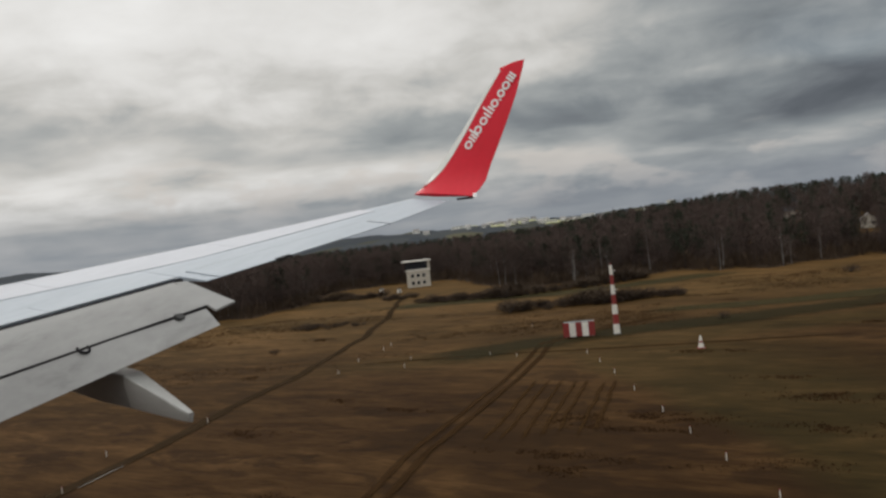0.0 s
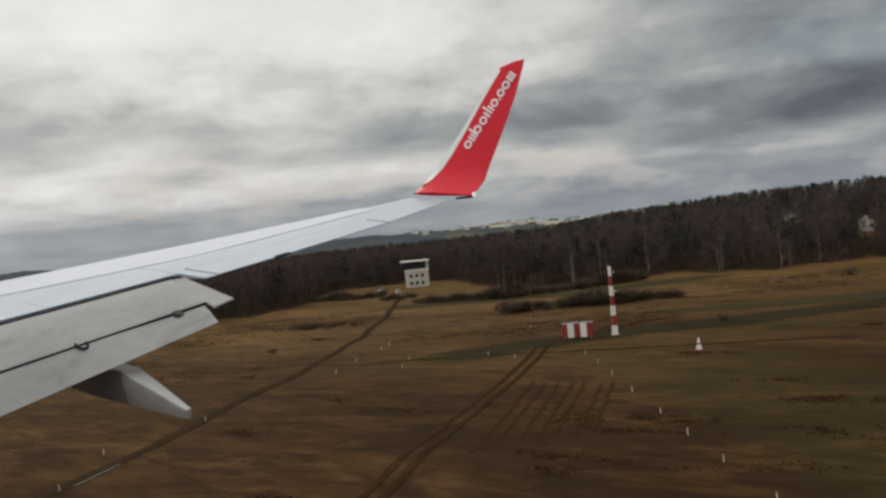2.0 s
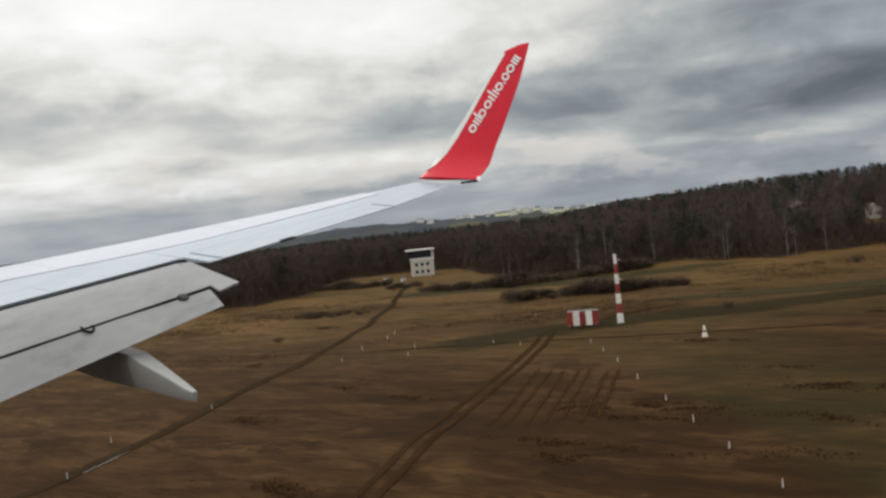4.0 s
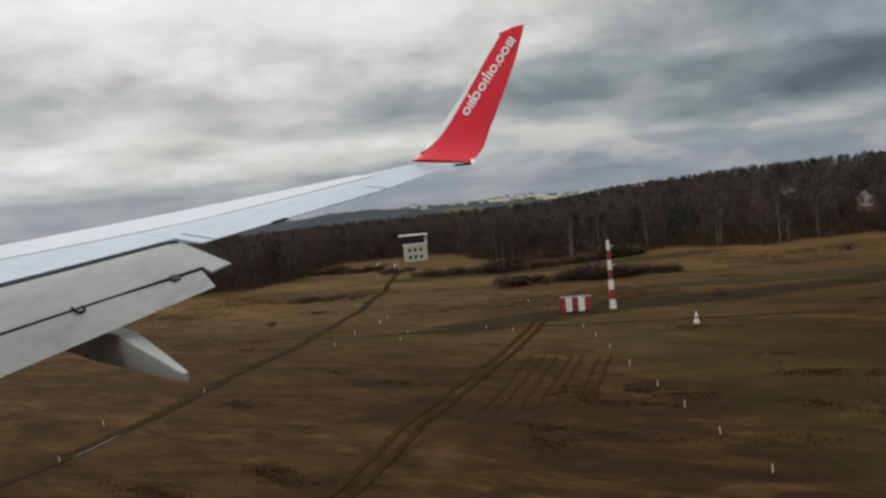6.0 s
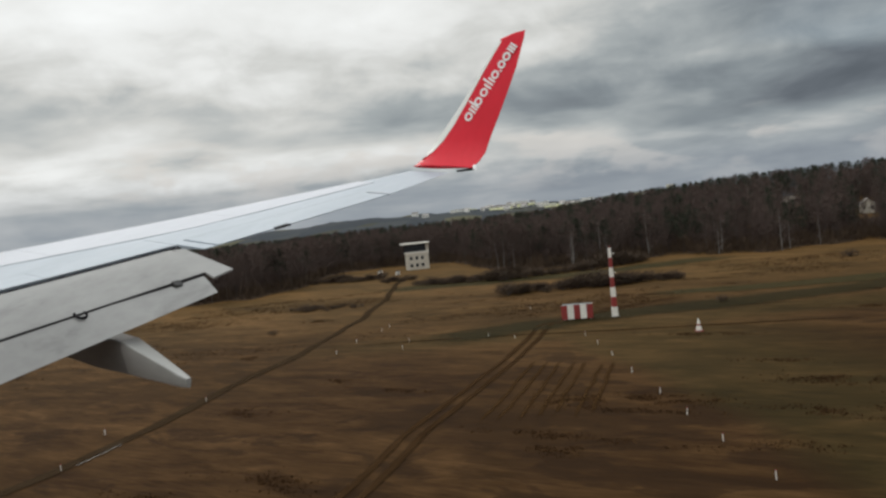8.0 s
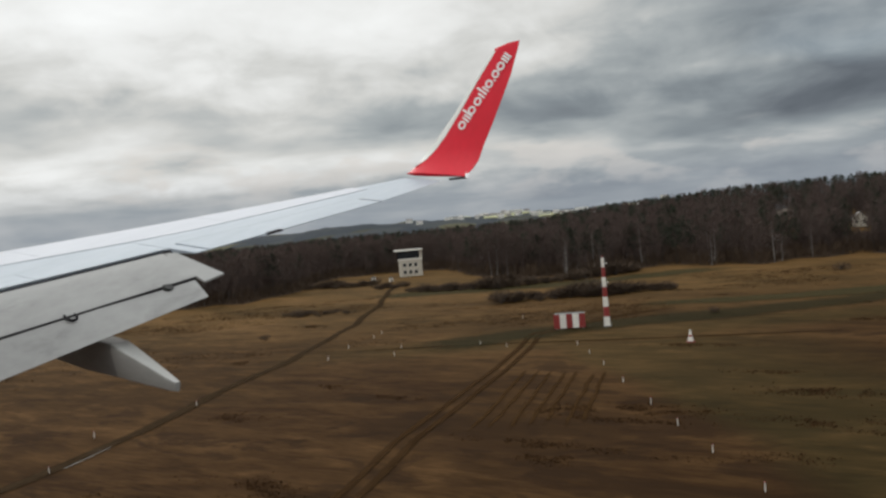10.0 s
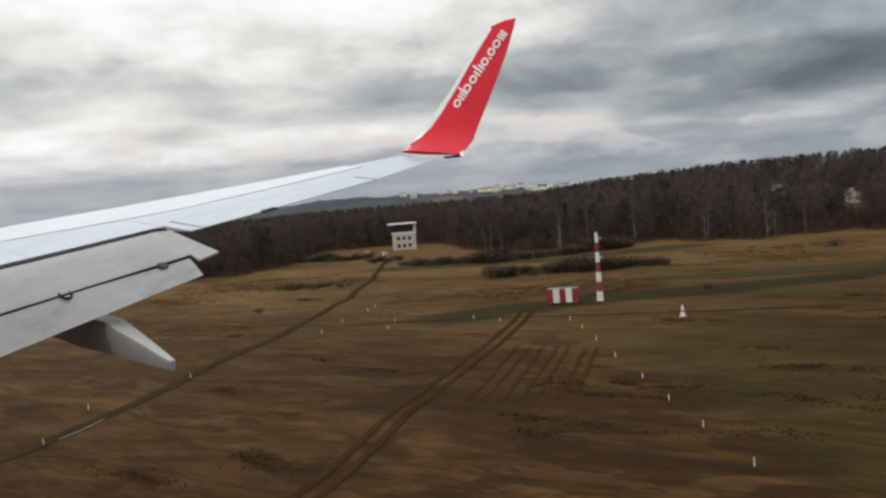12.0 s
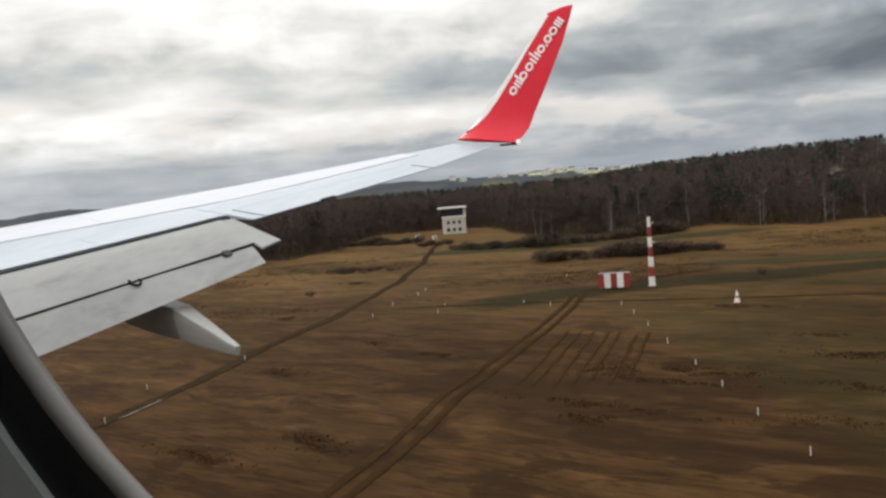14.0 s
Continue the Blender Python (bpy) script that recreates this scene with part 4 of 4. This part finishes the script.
# ---- scrub, hedges, tufts ----
def bush_data(rng, w=2.4, h=2.6, count=260):
    v, f = [], []
    for i in range(8):
        a = rng.uniform(0, 6.28)
        add_prism(v, f, (0, 0, -0.1), (math.cos(a) * w * 0.4, math.sin(a) * w * 0.4, h * rng.uniform(0.6, 0.95)), 0.05, 0.015, 4)
    tv, tf = [], []
    for i in range(count):
        p = ball_point(rng)
        p = Vector((p.x * w * 0.6, p.y * w * 0.6, (p.z * 0.45 + 0.45) * h))
        d = (ball_point(rng) * 0.8 + Vector((p.x, p.y, 1.2)).normalized()).normalized()
        twig(tv, tf, p, d, rng.uniform(0.4, 1.0), rng.uniform(0.03, 0.07), rng)
    return v, f, tv, tf


BUSHES = []
for i in range(4):
    v, f, tv, tf = bush_data(rng)
    BUSHES.append((mesh_of("stem", v, f, M_TRUNK), mesh_of("twig_crown", tv, tf, M_SCRUB)))


def bush(x, y, s, label, group):
    b = thing("bush", label, "bush", Matrix.Translation((x, y, hill(x, y))) @ Matrix.Rotation(rng.uniform(0, 6.28), 4, "Z") @ Matrix.Diagonal((s * 1.3, s * 1.3, s * rng.uniform(0.6, 0.85), 1)), group)
    stems, twigs = rng.choice(BUSHES)
    for nm, me in (("stem", stems), ("twig_crown", twigs)):
        ob = new(nm, me)
        ob.parent = b


def hedge(pts, step, s, label, group):
    """An uneven thicket along a line: taller and deeper in places, thin in others."""
    for (x0, y0), (x1, y1) in zip(pts, pts[1:]):
        count = max(1, int(1.15 * math.hypot(x1 - x0, y1 - y0) / step))
        for i in range(count):
            t = (i + 0.5 + rng.uniform(-0.5, 0.5)) / count
            x, y = x0 + (x1 - x0) * t, y0 + (y1 - y0) * t
            full = 0.95 + 0.85 * noise.noise((x * 0.09, y * 0.05, 3.7))
            if full < 0.35:
                continue
            bush(x + rng.uniform(-1.5, 1.5), y + rng.gauss(0, 2.6), s * min(1.4, full) * rng.uniform(0.5, 1.15), label, group)


hedge([(-54, 329), (-22.7, 312)], 0.8, 1.15, "low brown bare bush in a scrub line", "scrub line by the service road")
hedge([(-9, 265), (16, 255), (42, 263), (63, 278)], 0.65, 1.45, "low brown bare bush in a long scrub line", "scrub line before the tower")
hedge([(-20.5, 291), (-16.6, 296), (-11, 292)], 0.7, 0.85, "low brown bare bush beside the service road", "scrub clump at the road's end")
hedge([(14, 207), (57, 204.6)], 0.62, 1.2, "dense dark brown bare bush on the heath", "thicket on the heath")
hedge([(-38, 216), (-21, 211)], 0.8, 0.75, "dense dark brown bare bush on the heath", "small thicket on the heath")
for x, y, s in ((102, 218, 1.2), (48, 152, 0.6), (-34, 168, 0.6)):
    bush(x, y, s, "single round brown bush on open grass", "lone bushes")


# ragged dark heather in drifts
vs, fs = [], []
made = 0
while made < 3800:
    az, r = rng.uniform(-34, 36), 140 * (255 / 140) ** rng.random()
    x, y = r * math.sin(radians(az)), r * math.cos(radians(az))
    if rng.random() > (r - 138) / 70:
        continue
    drift = noise.noise((x * 0.018 + 4, y * 0.03, 0.7)) + 0.6 * noise.noise((x * 0.07, y * 0.12, 3.3)) + 0.3 * noise.noise((x * 0.25, y * 0.4, 6.1))
    if drift < 0.9 * rng.random() - 0.1:
        continue
    made += 1
    z = hill(x, y)
    for _ in range(9):
        p = Vector((x + rng.gauss(0, 0.75), y + rng.gauss(0, 0.45), z - 0.04))
        twig(vs, fs, p, (ball_point(rng) + Vector((0, 0, 1.0))).normalized(), rng.uniform(0.10, 0.34), rng.uniform(0.05, 0.13), rng)
# thick dark mats of it, drawn out along the prevailing wind
mv, mf = [], []
ahead, aside = Vector((math.cos(FLIGHT), math.sin(FLIGHT), 0)), Vector((-math.sin(FLIGHT), math.cos(FLIGHT), 0))
mats_made = 0
while mats_made < 34:
    az, r = rng.uniform(-28, 34), 62 * (215 / 62) ** rng.random()
    centre = Vector((r * math.sin(radians(az)), r * math.cos(radians(az)), 0))
    if r < 190 and -16 < centre.x < 20 and abs(centre.x - 0.31 * (centre.y - 88)) < 7:
        continue
    mats_made += 1
    long, wide = rng.uniform(2.5, 7.5), rng.uniform(0.9, 2.4)
    for _ in range(int(26 * long * wide)):
        q = centre + ahead * rng.gauss(0, long * 0.55) + aside * rng.gauss(0, wide * 0.5)
        if noise.noise((q.x * 0.35, q.y * 0.35, 5.0)) < -0.12:
            continue
        q.z = hill(q.x, q.y) - 0.03
        for _ in range(4):
            p = q + Vector((rng.gauss(0, 0.22), rng.gauss(0, 0.22), 0))
            twig(mv, mf, p, (ball_point(rng) + ahead * 0.5 + Vector((0, 0, 0.7))).normalized(), rng.uniform(0.08, 0.24), rng.uniform(0.06, 0.13), rng)
tagged(new("heather_mat", mesh_of("heather_mat", mv, mf, M_MAT)), "thick dark brown mats of heather on the heath", "heather", kind="stuff")
tagged(new("heather", mesh_of("heather", vs, fs, M_HEATHER)), "ragged brown heather in drifts over the heath", "heather", kind="stuff")

# leaf litter under the wood, its brown darkened to stand for the trees' shade
vs, fs = [], []
azs = [-23 + 0.5 * i for i in range(127)]
for a in azs:
    for j, dd in enumerate((-4, 3, 40, 90, 150)):
        r = edge_dist(a) + dd + (2.5 * noise.noise((a * 1.3, 0, 4)) if j < 2 else 0)
        x, y = r * math.sin(radians(a)), r * math.cos(radians(a))
        vs.append((x, y, hill(x, y) + (0.02 if j == 0 else 0.12)))
for i in range(len(azs) - 1):
    for j in range(4):
        fs.append((i * 5 + j, i * 5 + j + 1, i * 5 + j + 6, i * 5 + j + 5))
tagged(new("forest_floor", mesh_of("forest_floor", vs, fs, M_LITTER)), "leaf litter under the wood, darkened for tree shade", "ground", kind="structure")

# undergrowth along the wood's foot
vs, fs = [], []
for _ in range(3200):
    az = rng.uniform(-21, 38)
    r = edge_dist(az) + rng.uniform(-5, 30)
    x, y = r * math.sin(radians(az)), r * math.cos(radians(az))
    hh = rng.uniform(1.5, 6.5)
    for _ in range(16):
        p = Vector((x + rng.uniform(-1.6, 1.6), y + rng.uniform(-1.6, 1.6), hill(x, y) + rng.uniform(0, 0.6) * hh))
        twig(vs, fs, p, (ball_point(rng) * 0.6 + Vector((0, 0, 1))).normalized(), hh * rng.uniform(0.3, 0.7), rng.uniform(0.05, 0.12), rng)
tagged(new("undergrowth", mesh_of("undergrowth", vs, fs, M_SCRUB)), "brown bare undergrowth at the foot of the wood", "undergrowth", kind="stuff")


# ---- airfield things ----
def mast(x, y):
    t = thing("antenna_mast", "tapered red and white banded antenna mast on grass", "mast", Matrix.Translation((x, y, hill(x, y))))
    h, k = 11.6, 7
    for i in range(k):
        z0, z1 = h * i / k, h * (i + 1) / k
        w0, w1 = 0.47 - 0.036 * i, 0.47 - 0.036 * (i + 1)
        ring = lambda z, w: [(-w, -w, z), (w, -w, z), (w, w, z), (-w, w, z)]
        bm = loft([ring(z0 + 0.01, w0), ring(z1 - 0.01, w1)])
        bmesh.ops.bevel(bm, geom=bm.edges[:], offset=0.05, segments=1, affect="EDGES")
        part("band", bm, M_POSTR if i % 2 else M_POSTW, t, "red band" if i % 2 else "white band")
    for z in (7.4, 10.6):
        arm = part("antenna_arm", tube((0.15, -0.1, z), (0.62, -0.1, z), 0.05, 0.04), M_POSTW, t)
        part("dipole", box(0.62, -0.1, z, 0.10, 0.35, 0.28, 0.03), M_POSTW, arm)
    part("footing", box(0, 0, 0.03, 1.3, 1.3, 0.14, 0.04), M_ROOFM, t, "dark concrete footing")
    part("obstruction_light", tube((0, 0, h), (0, 0, h + 0.35), 0.12, 0.09), M_POSTR, t)


mast(28.0, 146)


def shelter(x, y):
    t = thing("equipment_shelter", "small equipment shelter with red and white stripes", "shelter", Matrix.Translation((x, y, hill(x, y))) @ Matrix.Rotation(radians(-10), 4, "Z"))
    part("core", box(0, 1.2, 1.35, 5.0, 2.3, 2.3, 0.03), M_POSTW, t)
    for i in range(5):
        part("stripe_panel", box(-2.12 + 1.06 * i, 0.02, 1.36, 1.05, 0.06, 2.36, 0.015), M_POSTW if i % 2 else M_POSTR, t, "white panel" if i % 2 else "red panel")
    for i in range(2):
        part("side_panel", box(2.53, 0.62 + 1.16 * i, 1.36, 0.06, 1.14, 2.36, 0.015), M_POSTR if i else M_POSTW, t)
    part("roof", box(0, 1.25, 2.53, 4.98, 2.3, 0.05, 0.02), M_ROOFM, t, "flat grey felt roof")
    part("door", box(0.0, -0.03, 1.25, 0.8, 0.04, 1.95, 0.01), M_POSTR, t)
    for px in (-2.2, 2.2):
        for py in (0.3, 2.1):
            part("foot", box(px, py, 0.1, 0.3, 0.3, 0.3, 0.02), M_RENDER, t)


shelter(21.7, 146.2)


def stake_parts():
    t = thing("marker_stake", "short white marker stake in the grass", "stake", Matrix.Identity(4), "rows of marker stakes")
    part("post", tube((0, 0, -0.1), (0, 0, 0.62), 0.045, 0.038, 6), M_POSTW, t)
    part("cap", tube((0, 0, 0.62), (0, 0, 0.69), 0.06, 0.04, 6), M_POSTR, t, "red cap")
    return t


first = None
for x, y in ((-17.6, 133.3), (-15.6, 145), (-12.1, 156.4), (-11.1, 162.3), (-7.4, 132.6), (16.2, 170), (19.9, 128), (20, 118.5), (20, 108.6), (19.8, 96.5),
             (19.9, 84.5), (19.9, 75.2), (20, 66), (20.2, 56), (9.8, 132), (-6.6, 140), (6, 136.5), (-35.6, 77), (-36.9, 90.6), (-29.8, 103.8)):
    m = Matrix.Translation((x, y, hill(x, y))) @ Matrix.Rotation(rng.uniform(-0.06, 0.06), 4, "X") @ Matrix.Rotation(rng.uniform(0, 3), 4, "Z")
    if first is None:
        first = stake_parts()
        first.matrix_world = m
    else:
        copy_thing(first, m)

t = thing("marker_cone", "large weathered white and red marker cone on grass", "marker", Matrix.Translation((34.8, 121.4, hill(34.8, 121.4))))
part("base", box(0, 0, 0.08, 1.0, 1.0, 0.16, 0.03), M_POSTR, t)
part("lower_band", tube((0, 0, 0.16), (0, 0, 0.8), 0.42, 0.30, 12), M_POSTW, t)
part("middle_band", tube((0, 0, 0.8), (0, 0, 1.05), 0.30, 0.245, 12), M_POSTR, t)
part("upper_band", tube((0, 0, 1.05), (0, 0, 1.75), 0.245, 0.08, 12), M_POSTW, t)


def tower(x, y):
    t = thing("airfield_tower", "small cream rendered airfield tower with dark glazed cab", "building", Matrix.Translation((x, y, hill(x, y))) @ Matrix.Rotation(radians(8), 4, "Z") @ Matrix.Diagonal((0.85, 0.85, 0.95, 1)))
    body = part("wall", box(0, 4, 3.4, 10.6, 8, 7.2, 0.05), M_RENDER, t)
    for row in range(2):
        for i in range(3):
            w = part("window", box(-3.2 + 2.7 * i, -0.03, 1.9 + 3.1 * row, 1.75, 0.10, 1.75, 0.02), M_POSTW, t)
            part("pane", box(-3.2 + 2.7 * i, -0.09, 1.9 + 3.1 * row, 1.5, 0.06, 1.5), M_GLASSD, w)
    part("parapet", box(0, 4, 7.35, 11.2, 8.6, 0.8, 0.05), M_POSTW, t, "white parapet band")
    part("cab_glazing", box(-0.9, 4, 9.4, 10.4, 7.6, 3.3, 0.05), M_GLASSD, t, "dark tinted cab glazing")
    for i in range(6):
        part("mullion", box(-5.9 + 2.0 * i, 0.16, 9.4, 0.10, 0.10, 3.3), M_GAP, t)
    part("stair_block", box(4.9, 4, 9.4, 1.6, 7.0, 3.3, 0.04), M_RENDER, t)
    part("roof", box(-0.6, 4, 11.3, 13.4, 9.6, 0.55, 0.06), M_POSTW, t, "overhanging white flat roof")
    part("antenna", tube((3.5, 4, 11.5), (3.5, 4, 13.4), 0.06, 0.03), M_STEEL, t)


tower(-10.0, 357)


def hut(x, y, s, label):
    t = thing("hut", label, "hut", Matrix.Translation((x, y, hill(x, y))) @ Matrix.Diagonal((s, s, s, 1)))
    part("wall", box(0, 1.2, 1.2, 3.0, 2.4, 2.6, 0.03), M_POSTW, t)
    bm = loft([[(-1.7, -0.2, 2.45), (1.7, -0.2, 2.45), (0, -0.2, 3.3)], [(-1.7, 2.6, 2.45), (1.7, 2.6, 2.45), (0, 2.6, 3.3)]])
    part("roof", bm, M_ROOFM, t)
    part("door", box(0.5, -0.03, 1.0, 0.9, 0.06, 2.0, 0.01), M_STEEL, t)


hut(-24.7, 340, 0.62, "small white hut beside the service road")
hut(-17.4, 330, 0.55, "low white equipment box beside the road")



def house(az, r, w, dpt, h, rise, turn, label):
    x, y = r * math.sin(radians(az)), r * math.cos(radians(az))
    t = thing("house", label, "house", Matrix.Translation((x, y, hill(x, y) - 0.3)) @ Matrix.Rotation(radians(turn), 4, "Z"))
    part("wall", box(0, 0, h / 2, w, dpt, h, 0.03), M_RENDER, t)
    for side in (-1, 1):
        part("gable", loft([[(-w / 2, side * (dpt / 2 - 0.2), h), (w / 2, side * (dpt / 2 - 0.2), h), (0, side * (dpt / 2 - 0.2), h + rise)],
                            [(-w / 2, side * dpt / 2, h), (w / 2, side * dpt / 2, h), (0, side * dpt / 2, h + rise)]]), M_RENDER, t)
        part("roof", loft([[(side * (w / 2 + 0.4), v, h - 0.25), (0, v, h + rise), (0, v, h + rise + 0.25), (side * (w / 2 + 0.4), v, h + 0.05)] for v in (-dpt / 2 - 0.5, dpt / 2 + 0.5)]), M_TILE, t)
    count = max(2, int(w / 3))
    for i in range(count):
        part("window", box(-w / 2 + w * (i + 0.5) / count, -dpt / 2 - 0.04, h * 0.6, 0.8, 0.1, 1.0, 0.01), M_STEEL, t)


house(26.2, 373, 5.4, 7, 3.4, 2.2, -24, "white gabled house in a gap of the wood")
house(22.0, 426, 11, 7, 2.6, 1.2, -20, "long low pale house between trees on the slope")

# ---- the far slope: fields coloured as if sunlit, and the town ----
# sun through a gap in the cloud is put into this pale colour
M_SUNLIT_FIELD = material("sunlit_far_fields", [(0.3, (0.22, 0.23, 0.11)), (0.5, (0.34, 0.34, 0.18)), (0.7, (0.45, 0.43, 0.26))], 0.95, 0, 0.01, (1, 1, 1), 8)
for a0, a1, r0, r1 in ((1.2, 2.6, 2300, 2450), (3.4, 5.6, 2250, 2480), (5.9, 8.8, 2350, 2550), (7.0, 9.4, 2050, 2250), (12.4, 15.2, 2350, 2520)):
    vs, fs = [], []
    for i in range(9):
        for j in range(5):
            a, r = a0 + (a1 - a0) * i / 8, r0 + (r1 - r0) * j / 4 + 25 * math.sin(i * 1.1)
            x, y = r * math.sin(radians(a)), r * math.cos(radians(a))
            vs.append((x, y, hill(x, y) + 1.5))
    for i in range(8):
        for j in range(4):
            fs.append((i * 5 + j, i * 5 + j + 5, i * 5 + j + 6, i * 5 + j + 1))
    tagged(new("far_field", mesh_of("far_field", vs, fs, M_SUNLIT_FIELD, smooth=True)), "field on the far slope with sunlight in its pale yellow-green", "field", kind="structure")



def town_house(x, y, w, dpt, h, pitched):
    t = thing("town_building", "pale distant building on the far slope", "building", Matrix.Translation((x, y, hill(x, y) - 0.5)) @ Matrix.Rotation(rng.uniform(-0.5, 0.5), 4, "Z"),
              "buildings of the distant town")
    part("wall", box(0, 0, h / 2, w, dpt, h), M_TOWN, t)
    if pitched:
        e, g = w / 2 + 0.6, dpt / 2 + 0.6
        part("roof", loft([[(-e, -g, h), (-e, g, h), (-e, 0, h + dpt * 0.4)], [(e, -g, h), (e, g, h), (e, 0, h + dpt * 0.4)]]), M_TILE, t)
    else:
        part("roof", box(0, 0, h + 0.3, w + 1, dpt + 1, 0.6), M_TOWN, t)
    for i in range(max(2, int(w / 7))):
        part("window", box(-w / 2 + w * (i + 0.5) / max(2, int(w / 7)), -dpt / 2 - 0.05, h * 0.55, 1.8, 0.1, 2.0), M_GLASSD, t)


for _ in range(30):
    az, r = rng.gauss(5.0, 2.0), rng.uniform(2100, 2600)
    big_one = rng.random() < 0.3
    town_house(r * math.sin(radians(az)), r * math.cos(radians(az)), rng.uniform(22, 45) if big_one else rng.uniform(9, 16), rng.uniform(9, 14),
               rng.uniform(6, 9) if big_one else rng.uniform(4, 6), not big_one)
for az, r in ((13.5, 2300), (15, 2400), (17, 2350), (23, 1500), (-1.5, 2200), (10.5, 2100)):
    town_house(r * math.sin(radians(az)), r * math.cos(radians(az)), 16, 11, 7, True)
